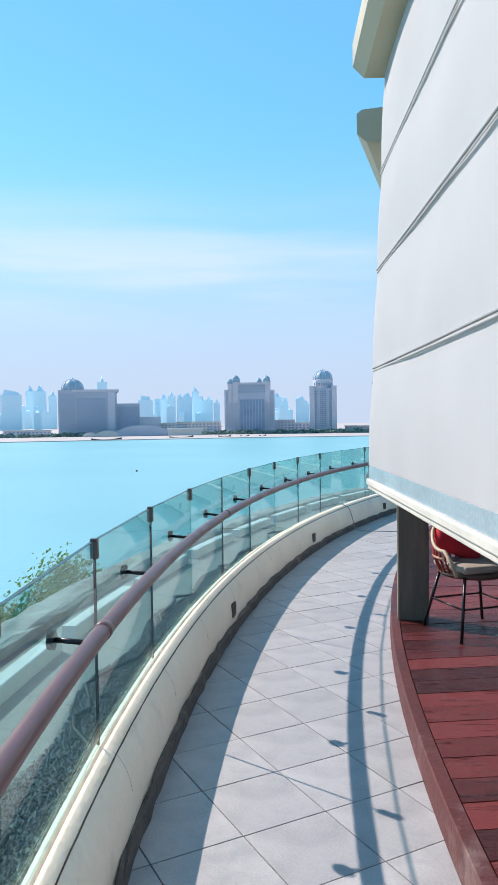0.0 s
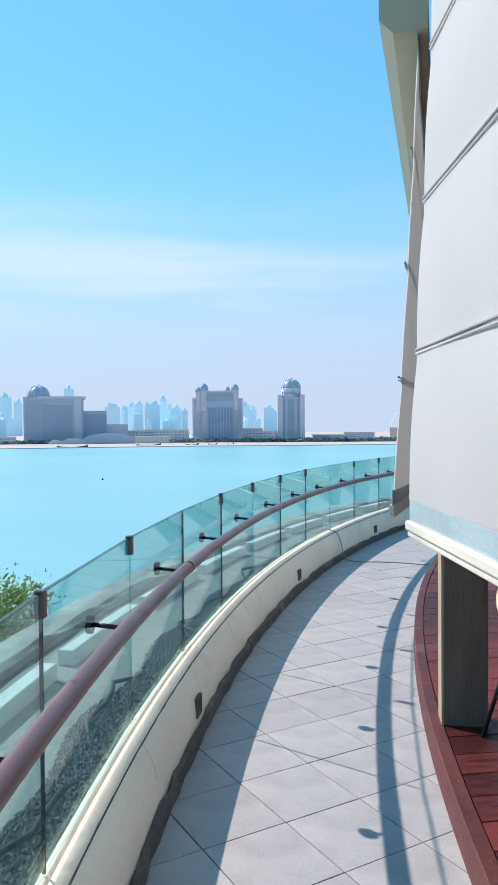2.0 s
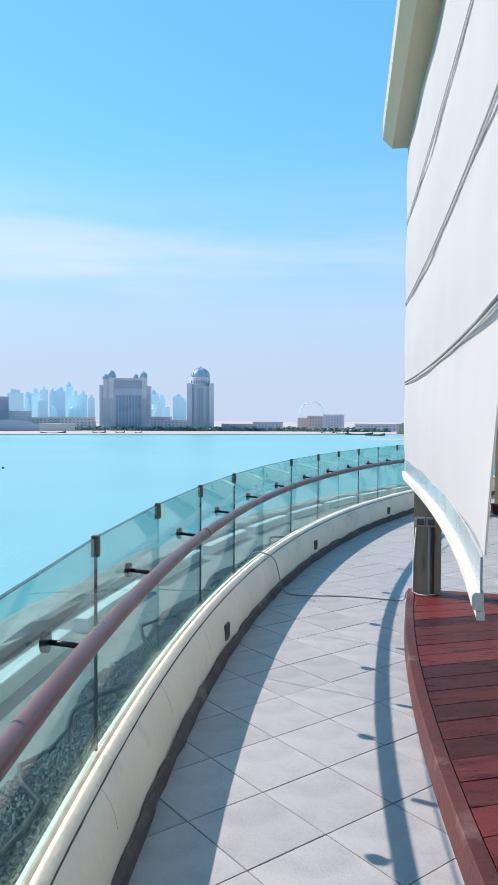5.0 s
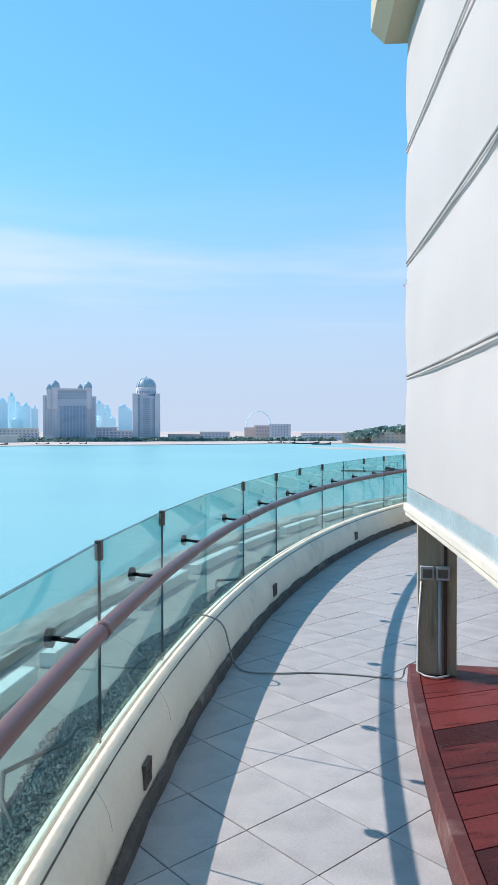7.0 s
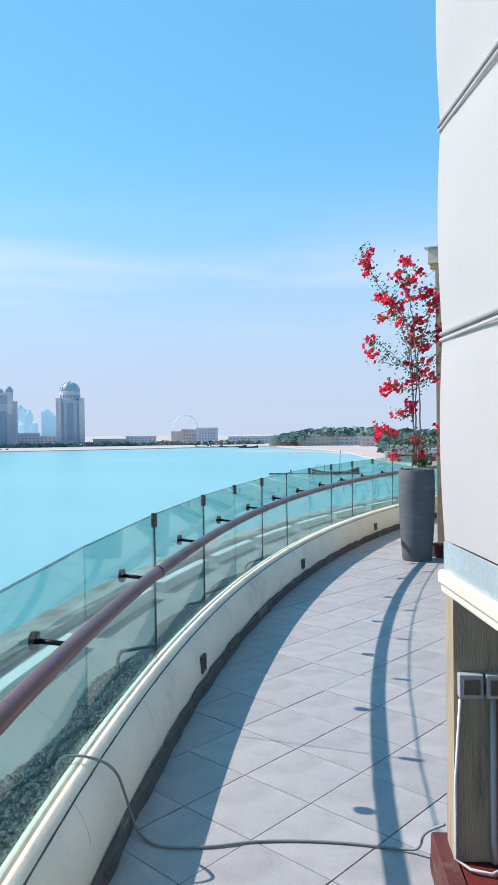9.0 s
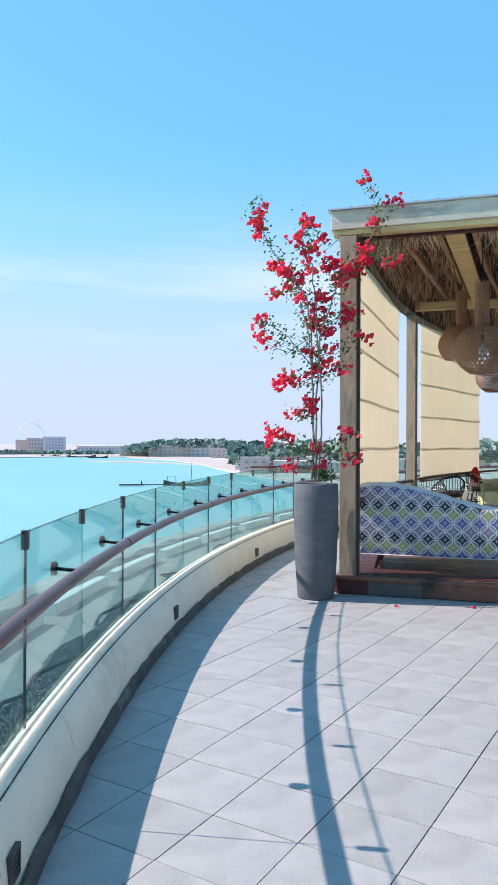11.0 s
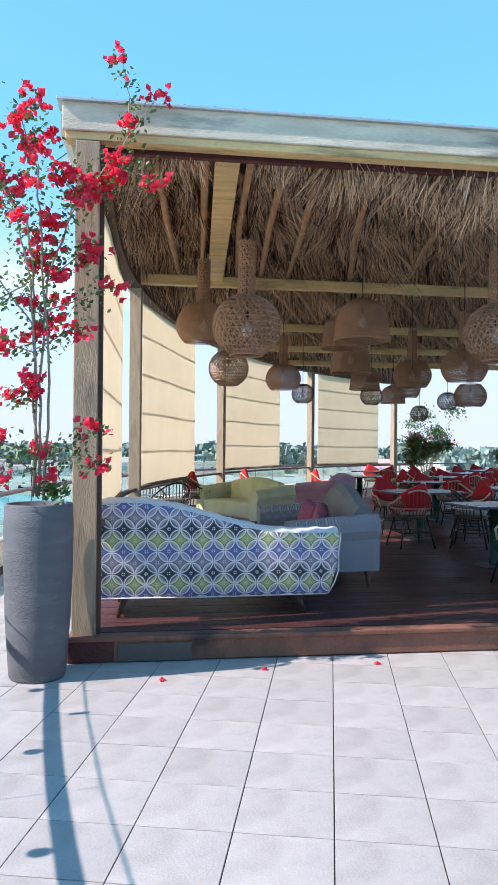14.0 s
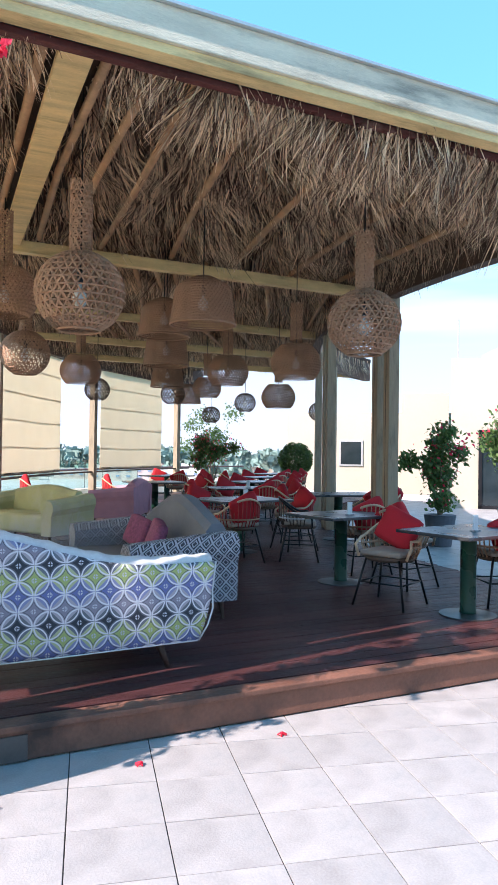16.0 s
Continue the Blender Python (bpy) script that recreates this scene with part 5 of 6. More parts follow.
VINE_LIMBS = (
    ((356, 858), (352, 700), (350, 560), (338, 480), (302, 420), (270, 385), (242, 335), (231, 297), (243, 284)),
    ((362, 858), (360, 700), (366, 560), (400, 460), (440, 400), (480, 340), (515, 285)),
    ((352, 858), (356, 720), (345, 560), (322, 480), (300, 430)),
    ((366, 858), (371, 700), (360, 500), (350, 420), (330, 365), (345, 340)),
    ((350, 620), (300, 560), (262, 532), (237, 525)), ((365, 600), (410, 585), (452, 560)), ((480, 340), (479, 282), (468, 238)),
    ((360, 800), (312, 785), (272, 758)), ((364, 805), (400, 785), (432, 760)), ((364, 815), (415, 800), (438, 815)), ((356, 826), (318, 800), (305, 832)),
    ((440, 400), (490, 393), (512, 410)), ((358, 660), (322, 650), (292, 645)), ((366, 560), (405, 525), (430, 512)), ((362, 650), (390, 630), (410, 622)),
    ((350, 470), (300, 460), (270, 465)), ((352, 700), (335, 722), (315, 718)), ((400, 460), (395, 420), (385, 400)), ((345, 560), (300, 590), (250, 570)))
bm_stem = bmesh.new()
LV, LF, FV, FF = [], [], [], []


def quad(vs, fs, c, size, rnd, ratio=0.6):
    n = Vector((rnd.gauss(0, 1), rnd.gauss(0, 1), rnd.gauss(0, 1))).normalized()
    a = n.orthogonal().normalized() * size
    b = n.cross(a).normalized() * size * ratio
    i0 = len(vs)
    for k in (-a, b * 0.9 + a * 0.1 + n * size * 0.15, a, -b * 0.9 + a * 0.1 + n * size * 0.15):
        vs.append(tuple(c + k))
    fs.append((i0, i0 + 1, i0 + 2, i0 + 3))


def blossom(c, rnd, k=11, spread=0.05):
    for _ in range(k):
        o = c + Vector((rnd.gauss(0, spread), rnd.gauss(0, spread), rnd.gauss(0, spread * 0.75)))
        for _ in range(3):
            quad(FV, FF, o + Vector((rnd.gauss(0, .008), rnd.gauss(0, .008), rnd.gauss(0, .008))), rnd.uniform(0.022, 0.038), rnd, 0.8)


for li, limb in enumerate(VINE_LIMBS):
    dep = [0.0]
    for _ in limb[1:]:
        dep.append(dep[-1] + rs.uniform(-0.10, 0.07))
    pts = [px(x, y, d_ * (0.5 if li < 4 and i < 3 else 1)) for i, ((x, y), d_) in enumerate(zip(limb, dep))]
    dense = []
    for a, b in zip(pts, pts[1:]):
        for k in range(5):
            dense.append(a.lerp(b, k / 5) + Vector((rs.gauss(0, 0.006), rs.gauss(0, 0.006), 0)))
    dense.append(pts[-1])
    tube(bm_stem, dense, 0.011 if li < 4 else 0.006, 5, r_end=0.0025)
    for i, p in enumerate(dense):
        high = p.z > 1.25 or li >= 4
        if high:
            for _ in range(8):
                q = p + Vector((rs.gauss(0, 0.05), rs.gauss(0, 0.05), rs.gauss(0, 0.05)))
                quad(LV, LF, q, rs.uniform(0.014, 0.03), rs, 0.6)
            if rs.random() < (0.20 if 1.3 < p.z < 2.9 else 0.12):
                blossom(p + Vector((rs.gauss(0, 0.05), rs.gauss(0, 0.05), rs.gauss(0, 0.05))), rs, rs.randint(9, 18), rs.uniform(0.03, 0.045))
        elif rs.random() < 0.3:
            quad(LV, LF, p + Vector((rs.gauss(0, 0.03), rs.gauss(0, 0.03), 0)), 0.02, rs)
    blossom(dense[-1] if li else dense[-8], rs, 13, 0.05)
for _ in range(20):  # fuller middle of the crown
    c = px(rs.gauss(370, 38), rs.gauss(450, 70), rs.gauss(0, 0.12))
    blossom(c, rs, rs.randint(9, 18), 0.04)
    for _ in range(14):
        quad(LV, LF, c + Vector((rs.gauss(0, 0.09), rs.gauss(0, 0.09), rs.gauss(0, 0.09))), rs.uniform(0.015, 0.03), rs)
for _ in range(90):  # fresh green shoots at the foot
    quad(LV, LF, px(rs.gauss(376, 12), rs.gauss(852, 9), rs.gauss(0, 0.05)), rs.uniform(0.02, 0.045), rs, 0.5)
part("branchwork", bm_stem, M_STEM, bg, smooth=True)
for nm, vs, fs, mt in (("foliage", LV, LF, M_LEAF), ("blossom", FV, FF, M_PETAL)):
    me = bpy.data.meshes.new(nm)
    me.from_pydata(vs, [], fs)
    me.materials.append(mt)
    o = new(nm, me)
    o.parent = bg
# fallen petals
for x, y in ((-15.135, 13.585), (-14.525, 12.975), (-15.75, 14.02)):
    bm = bmesh.new()
    tube(bm, [(-0.025, 0, 0.006), (0, 0.008, 0.022), (0.025, 0, 0.006)], 0.009, 5, r_end=0.004)
    tube(bm, [(0, -0.02, 0.006), (0, 0.0, 0.016), (0.006, 0.022, 0.006)], 0.010, 5, r_end=0.005)
    ob = thing("fallen_flower", pose(x, y, 0, 0, 0, rs.uniform(0, 360)), "fallen red flower lying on the tiles", "flower", "fallen flowers")
    part("petals", bm, M_PETAL, ob)


# ---- courtyard beyond the pavilion ----
def block(name, x0, x1, y0, y1, z0, z1, mat, label, cat="building", bevel=0.0):
    bm = boxm(((x0 + x1) / 2, (y0 + y1) / 2, (z0 + z1) / 2), (x1 - x0, y1 - y0, z1 - z0), bevel)
    return tagged(part(name, bm, mat), label, cat, kind="structure")


block("wall_court", 4.2, 9.0, 1.0, 12.1, -0.01, 4.5, M_CREAMWALL, "cream rendered courtyard building wall", "wall")
bm = bmesh.new()
prism(bm, [(0.0, 0.0), (9.6, 0.0), (9.6, 1.6), (6.0, 1.5), (2.6, 1.15), (1.1, 0.7), (0.0, 0.15)], 0.0, 4.0)
bmesh.ops.transform(bm, matrix=axes((4.6, 11.2, 4.5), (0, -1, 0), (0, 0, 1), (-1, 0, 0)) @ pose(0, 0, -4.2), verts=bm.verts)
tagged(part("wall_court", bm, M_CREAMWALL), "curved cream rendered upper wall", "wall", kind="structure")
block("wall_court", 12.5, 18.0, 9.0, 19.0, -0.01, 3.3, M_CREAMWALL, "lower cream rendered wall across the court", "wall")
block("wall_court", 11.0, 12.4, 12.2, 14.0, -0.01, 4.0, M_CREAMWALL, "cream rendered stair block across the court", "wall")
dr = thing("glazed_door", axes((4.19, 11.25, 0), (0, -1, 0), (1, 0, 0)), "dark framed glazed door in the cream wall", "door")
bm = bmesh.new()
for x, z, w, h in ((0, 1.15, 0.10, 2.3), (1.5, 1.15, 0.10, 2.3), (0.75, 2.3, 1.6, 0.10), (0.75, 0.05, 1.6, 0.1)):
    box(bm, (x, -0.03, z), (w, 0.08, h))
part("frame", bm, M_BLACK, dr)
part("pane", boxm((0.75, -0.01, 1.15), (1.45, 0.02, 2.2)), M_DARKGLASS, dr)
wn = thing("window_1", axes((12.49, 16.2, 1.1), (0, -1, 0), (1, 0, 0)), "small dark window in the lower wall", "window", kind="structure")
part("window_frame", boxm((0, -0.02, 0.5), (1.0, 0.05, 1.1)), M_CONDUIT, wn)
part("pane", boxm((0, -0.05, 0.5), (0.85, 0.02, 0.95)), M_DARKGLASS, wn)
bm = bmesh.new()
ring_solid(bm, [(14.45, -0.01), (14.6, -0.01), (14.6, 4.4), (14.45, 4.4)], 157.0, 196.0, 2.0)
tagged(part("wall_back", bm, M_CREAMWALL), "plain cream wall behind the first pavilion", "wall", kind="structure")
st = thing("street_lamp", pose(6.5, 11.9, 4.5), "slim grey roof light mast", "street lamp")
bm = bmesh.new()
tube(bm, [(0, 0, 0), (0, 0, 1.6), (0.3, 0, 1.62)], 0.03, 6)
part("pole", bm, M_CONDUIT, st)


def leaf_cloud(name, centre_fn, count, size, seed, mat, parent, rnd_ratio=0.6):
    r_ = random.Random(seed)
    vs, fs = [], []
    for _ in range(count):
        quad(vs, fs, centre_fn(r_), r_.uniform(size * 0.6, size * 1.3), r_, rnd_ratio)
    me_ = bpy.data.meshes.new(name)
    me_.from_pydata(vs, [], fs)
    me_.materials.append(mat)
    o_ = new(name, me_)
    o_.parent = parent
    return o_


def ball(c, r, shell=0.35):
    def f(q):
        v = Vector((q.gauss(0, 1), q.gauss(0, 1), q.gauss(0, 1))).normalized()
        k = r * (1 - shell * q.random() ** 2) * (1 + 0.08 * math.sin(7 * v.x + 3) * math.cos(6 * v.y + 5 * v.z))
        return Vector(c) + v * k
    return f


def bush(c, r, seed):
    """Points in uneven clumps of a loose crown."""
    q0 = random.Random(seed)
    cs_ = [Vector(c) + Vector((q0.gauss(0, r * 0.5), q0.gauss(0, r * 0.5), q0.gauss(0, r * 0.55))) for _ in range(11)]
    return lambda q: q.choice(cs_) + Vector((q.gauss(0, r * 0.2), q.gauss(0, r * 0.2), q.gauss(0, r * 0.17)))


for x, y, r, h in ((4.9, 17.0, 0.55, 1.35),):
    tp = thing("topiary_tree", pose(x, y, 0), "clipped ball-shaped topiary tree in a pot", "tree", "topiary trees")
    part("pot", lathe(bmesh.new(), [(0.22, 0.0), (0.3, 0.35), (0.31, 0.45), (0.27, 0.45)], 20), M_PLANTER, tp)
    bm = bmesh.new()
    tube(bm, [(0, 0, 0.4), (0.02, 0, h - 0.2)], 0.03, 6)
    part("trunk", bm, M_STEM, tp)
    leaf_cloud("crown", ball((0, 0, h), r), 5200, 0.045, int(x * 10), M_LEAF, tp)
for x, y, sc, sd in ((-5.3, 12.25, 1.0, 5), (-3.2, 10.9, 1.3, 9), (2.25, 19.0, 1.15, 13)):
    fl = thing("bougainvillea", pose(x, y, 0), "bushy red-flowering bougainvillea in a dark pot", "plant", "potted bougainvilleas")
    part("pot", lathe(bmesh.new(), [(0.2, 0.0), (0.27, 0.5), (0.28, 0.55), (0.24, 0.55)], 20), M_PLANTER, fl)
    bm = bmesh.new()
    for k in range(4):
        tube(bm, [(0, 0, 0.5), (0.1 * math.cos(k * 1.6), 0.1 * math.sin(k * 1.6), 0.9), (0.3 * math.cos(k * 1.6), 0.3 * math.sin(k * 1.6), 1.4 * sc)], 0.03, 6, r_end=0.01)
    part("branchwork", bm, M_STEM, fl)
    leaf_cloud("foliage", bush((0, 0, 1.45 * sc), 0.5 * sc, sd), 2800, 0.05, sd, M_LEAF, fl)
    leaf_cloud("blossom", bush((0, 0, 1.5 * sc), 0.52 * sc, sd), 260, 0.035, sd + 1, M_PETAL, fl, 0.8)
tr = thing("tree", pose(9.5, 21.5, 0), "light green feathery young tree beyond the court", "tree")
bm = bmesh.new()
tube(bm, [(0, 0, 0), (0.05, 0, 1.2), (0, 0.05, 2.4)], 0.06, 6, r_end=0.02)
part("trunk", bm, M_STEM, tr)
leaf_cloud("crown", bush((0, 0, 2.1), 1.0, 31), 2000, 0.06, 31, M_LEAF, tr)

# ---- sea, shore, city ----
SEA = -15.0
bm = bmesh.new()
prism(bm, [(-4500, -1500), (4500, -1500), (4500, 4500), (-4500, 4500)], SEA - 1, SEA)
tagged(part("water", bm, M_SEA), "calm turquoise sea of the bay", "sea", kind="structure")
bm = bmesh.new()
ring_solid(bm, [(2.0, SEA - 0.5), (40.0, SEA - 0.5), (39.0, SEA + 2.0), (2.0, SEA + 2.0)], -20, 340, 4)
tagged(part("ground", bm, M_LEDGE), "paved quay round the foot of the building", "ground", kind="structure")
bm = bmesh.new()
ring_solid(bm, [(3.0, SEA + 1.9), (25.6, SEA + 1.9), (25.6, -1.0), (3.0, -1.0)], A0 - 1, A1, 3)
tagged(part("wall_tower", bm, M_CREAMWALL), "cream building wall below the roof terrace", "wall", kind="structure")


def far(az, dist, z=0.0):
    return Vector((-21.0 + dist * math.sin(radians(az)), 4.0 + dist * math.cos(radians(az)), z))


shore = [(-60, 900), (-40, 770), (-28, 735), (-17, 725), (-8, 735), (-1, 750), (7, 752), (12, 775), (16, 800), (19.5, 800), (21, 790), (22.5, 700), (24.5, 650), (26.5, 560),
         (27.5, 470), (29.5, 385), (32, 330), (35, 290), (40, 240), (46, 200), (55, 165), (66, 140), (80, 120), (100, 105), (130, 100)]
pts = [far(a, d) for a, d in shore]
outer = [far(a, 4300) for a in (130, 100, 70, 40, 10, -20, -45, -60)]
bm = bmesh.new()
prism(bm, [(p.x, p.y) for p in pts + outer], SEA - 0.8, SEA + 0.7)
tagged(part("beach", bm, M_SAND), "pale pink sand beach and flat shore across the bay", "beach", kind="structure")
bm = bmesh.new()
sp = [far(a, d) for a, d in ((17.5, 640), (20, 600), (24.5, 560), (27, 520), (27, 545), (22, 630))]
prism(bm, [(p.x, p.y) for p in sp], SEA - 0.5, SEA + 0.35)
tagged(part("sandbank", bm, M_SAND), "low sandbank in the bay", "sandbank", kind="structure")


def facing(az, dist, z=SEA):
    """A pose whose x runs to the right and whose -y looks back at the terrace."""
    c_, s_ = math.cos(radians(az)), math.sin(radians(az))
    return axes(far(az, dist, z), (c_, -s_, 0), (s_, c_, 0))


def elev(e, dist):
    return 1.7 + dist * math.tan(radians(e)) - SEA


def win_grid(ob, x0, x1, z0, z1, nx, nz, y, mat, fw=0.55, fh=0.55, name="windows"):
    """Rows of window bays, one part for each storey."""
    for j in range(nz):
        bm_ = bmesh.new()
        zz = z0 + (z1 - z0) * (j + 0.5) / nz
        for i in range(nx):
            xx = x0 + (x1 - x0) * (i + 0.5) / nx
            box(bm_, (xx, y, zz), ((x1 - x0) / nx * fw, 0.6, (z1 - z0) / nz * fh))
        tagged(part("window_band", bm_, mat, ob), kind="stuff")


def dome(ob, x, y, z, r, h, mat, ribs=12):
    bm_ = lathe(bmesh.new(), [(r, 0), (r * 0.99, h * 0.2), (r * 0.92, h * 0.45), (r * 0.75, h * 0.7), (r * 0.48, h * 0.88), (r * 0.16, h * 0.98), (r * 0.04, h * 1.12)], 24, (x, y, z))
    dm = part("dome", bm_, mat, ob, smooth=True)
    bm_ = bmesh.new()
    for k in range(ribs):
        a_ = 2 * math.pi * k / ribs
        tube(bm_, [(x + rr * math.cos(a_) * 1.02, y + rr * math.sin(a_) * 1.02, z + zz) for rr, zz in ((r, 0), (r * 0.99, h * 0.2), (r * 0.92, h * 0.45), (r * 0.75, h * 0.7), (r * 0.48, h * 0.88), (r * 0.16, h * 0.98))], r * 0.035, 4)
    part("rib", bm_, M_HOTELP, dm)


D_H = 960.0
pxm = D_H / 1295.0  # metres a unit of view at that distance
# domed tower
tw = thing("domed_tower", facing(5.2, D_H), "tall stone hotel tower under a ribbed dome, across the bay", "tower")
H_s = elev(2.55, D_H)
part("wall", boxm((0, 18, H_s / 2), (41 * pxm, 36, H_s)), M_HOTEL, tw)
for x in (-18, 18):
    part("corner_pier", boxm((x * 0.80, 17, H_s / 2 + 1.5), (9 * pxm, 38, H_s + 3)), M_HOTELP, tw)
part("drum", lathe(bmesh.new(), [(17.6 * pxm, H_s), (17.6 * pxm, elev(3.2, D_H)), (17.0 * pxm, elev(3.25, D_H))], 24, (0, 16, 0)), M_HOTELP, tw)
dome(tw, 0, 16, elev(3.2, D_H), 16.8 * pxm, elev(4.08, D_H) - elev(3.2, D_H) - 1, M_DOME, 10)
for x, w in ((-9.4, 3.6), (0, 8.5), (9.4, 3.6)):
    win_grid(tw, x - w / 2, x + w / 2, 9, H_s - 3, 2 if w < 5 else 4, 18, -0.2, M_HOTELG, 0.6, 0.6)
win_grid(tw, -13, 13, H_s + 2, elev(3.1, D_H) - 1, 8, 1, 1.0, M_HOTELG)
# twin-towered hotel
ht = thing("grand_hotel", facing(-0.6, D_H), "wide stone hotel with corner domes and glazed front", "hotel")
H1 = elev(3.2, D_H)
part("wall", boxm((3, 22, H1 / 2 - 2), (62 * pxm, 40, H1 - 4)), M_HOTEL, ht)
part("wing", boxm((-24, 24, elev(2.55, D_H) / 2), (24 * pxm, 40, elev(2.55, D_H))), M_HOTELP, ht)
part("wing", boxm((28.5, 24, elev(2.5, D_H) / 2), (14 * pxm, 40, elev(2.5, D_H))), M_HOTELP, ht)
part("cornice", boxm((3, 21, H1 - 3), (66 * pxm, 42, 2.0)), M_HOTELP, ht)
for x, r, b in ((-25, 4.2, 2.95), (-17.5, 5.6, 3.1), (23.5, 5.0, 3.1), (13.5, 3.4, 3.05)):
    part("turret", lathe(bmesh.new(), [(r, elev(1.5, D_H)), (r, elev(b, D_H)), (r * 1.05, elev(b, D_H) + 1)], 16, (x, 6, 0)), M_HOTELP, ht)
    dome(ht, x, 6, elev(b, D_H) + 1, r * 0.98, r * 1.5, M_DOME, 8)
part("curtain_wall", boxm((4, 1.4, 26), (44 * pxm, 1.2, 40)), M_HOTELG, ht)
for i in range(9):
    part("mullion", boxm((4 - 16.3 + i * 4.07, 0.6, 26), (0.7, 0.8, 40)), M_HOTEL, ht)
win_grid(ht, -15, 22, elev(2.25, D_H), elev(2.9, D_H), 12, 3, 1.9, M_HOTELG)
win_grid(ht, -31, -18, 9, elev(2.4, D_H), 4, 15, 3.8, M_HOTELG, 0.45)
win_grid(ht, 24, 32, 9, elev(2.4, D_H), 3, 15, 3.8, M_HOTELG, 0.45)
# long hotel
lh = thing("long_hotel", facing(-12.4, D_H), "long stepped stone hotel with a skeletal dome, across the bay", "hotel")
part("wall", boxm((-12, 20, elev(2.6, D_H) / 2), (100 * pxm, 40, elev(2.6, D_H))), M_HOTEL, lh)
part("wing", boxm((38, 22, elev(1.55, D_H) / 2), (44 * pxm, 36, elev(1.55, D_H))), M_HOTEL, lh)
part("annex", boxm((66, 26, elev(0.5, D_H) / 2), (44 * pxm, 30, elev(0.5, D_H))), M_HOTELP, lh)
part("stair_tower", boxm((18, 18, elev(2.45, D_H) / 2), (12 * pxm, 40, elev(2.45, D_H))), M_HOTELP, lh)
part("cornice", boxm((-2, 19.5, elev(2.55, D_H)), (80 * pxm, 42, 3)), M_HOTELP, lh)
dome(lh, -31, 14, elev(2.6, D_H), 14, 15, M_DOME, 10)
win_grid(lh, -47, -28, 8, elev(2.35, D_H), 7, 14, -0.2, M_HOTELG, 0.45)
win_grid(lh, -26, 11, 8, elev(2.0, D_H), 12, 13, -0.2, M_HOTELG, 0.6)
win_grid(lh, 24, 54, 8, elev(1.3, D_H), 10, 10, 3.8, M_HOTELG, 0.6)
# seaside tents and low blocks on the beach
for az, w, h, mt, lab in ((-9.0, 70, 13, M_HOTEL, "large grey domed tent on the beach"), (-11.7, 30, 7, M_WHITEB, "white tent on the beach"), (-13.0, 18, 5, M_WHITEB, "small white tent on the beach")):
    tn = thing("beach_tent", facing(az, 918), lab, "tent", "beach tents")
    bm = bmesh.new()
    prof = [(w * 0.5 * math.cos(math.pi * k / 14), 1 + h * math.sin(math.pi * k / 14)) for k in range(15)]
    a_ = [bm.verts.new((x, 0, z)) for x, z in prof]
    b_ = [bm.verts.new((x * 0.9, 22, z)) for x, z in prof]
    bm.faces.new(a_)
    bm.faces.new(b_[::-1])
    for k in range(15):
        bm.faces.new((a_[k], b_[k], b_[(k + 1) % 15], a_[(k + 1) % 15]))
    part("canopy", bm, mt, tn)
wp = thing("beach_pavilion", facing(-5.7, 915), "long low white pavilion on the beach", "pavilion")
part("wall", boxm((0, 5, 4.5), (42, 10, 8)), M_WHITEB, wp)
part("roof", boxm((0, 5, 9), (44, 12, 1)), M_KERBW, wp)
rs = random.Random(8)
for az, w, h in ((-17.6, 60, 9), (-7.0, 50, 16), (-4.6, 60, 17), (2.1, 30, 18), (3.4, 36, 14), (8.6, 60, 9), (10.5, 40, 12), (19, 60, 10), (-3.4, 20, 12)):
    lb = thing("low_building", facing(az, 985), "low pale building behind the beach", "building", "low buildings behind the beach")
    part("wall", boxm((0, 8, h / 2), (w, 16, h)), rs.choice((M_HOTELP, M_WHITEB, M_PINKB)), lb)
    part("roof", boxm((0, 8, h + 0.4), (w + 1.5, 17, 0.8)), M_WHITEB, lb)
    win_grid(lb, -w / 2 + 1, w / 2 - 1, 2, h - 1, int(w / 5), max(1, int(h / 4)), -0.1, M_HOTELG, 0.5, 0.45)
# far skyline, with the distance haze painted in as pale blue
SKYLINE = [(-21.4, 1.0, 2.5), (-20.2, 1.3, 2.9), (-18.6, 1.5, 2.7), (-17.2, 0.7, 3.0), (-16.5, 0.9, 3.0), (-15.6, 0.6, 2.6), (-11.9, 0.75, 3.75),
           (-8.65, 1.15, 2.2), (-7.75, 0.5, 1.95), (-7.2, 0.7, 2.25), (-6.6, 0.6, 2.5), (-6.0, 0.4, 2.3), (-5.45, 0.85, 2.4), (-4.75, 0.5, 2.9), (-4.3, 0.4, 2.1), (-3.75, 0.7, 2.1),
           (-3.1, 0.5, 1.9), (1.65, 0.8, 2.3), (2.25, 0.55, 1.9), (3.45, 0.7, 2.1), (3.9, 0.5, 1.7)]
SKYLINE += [(rs.uniform(*rs.choice(((-22, -15.5), (-9.0, -2.8), (1.4, 2.7)))), rs.uniform(0.35, 0.8), rs.uniform(0.9, 1.6)) for _ in range(26)]
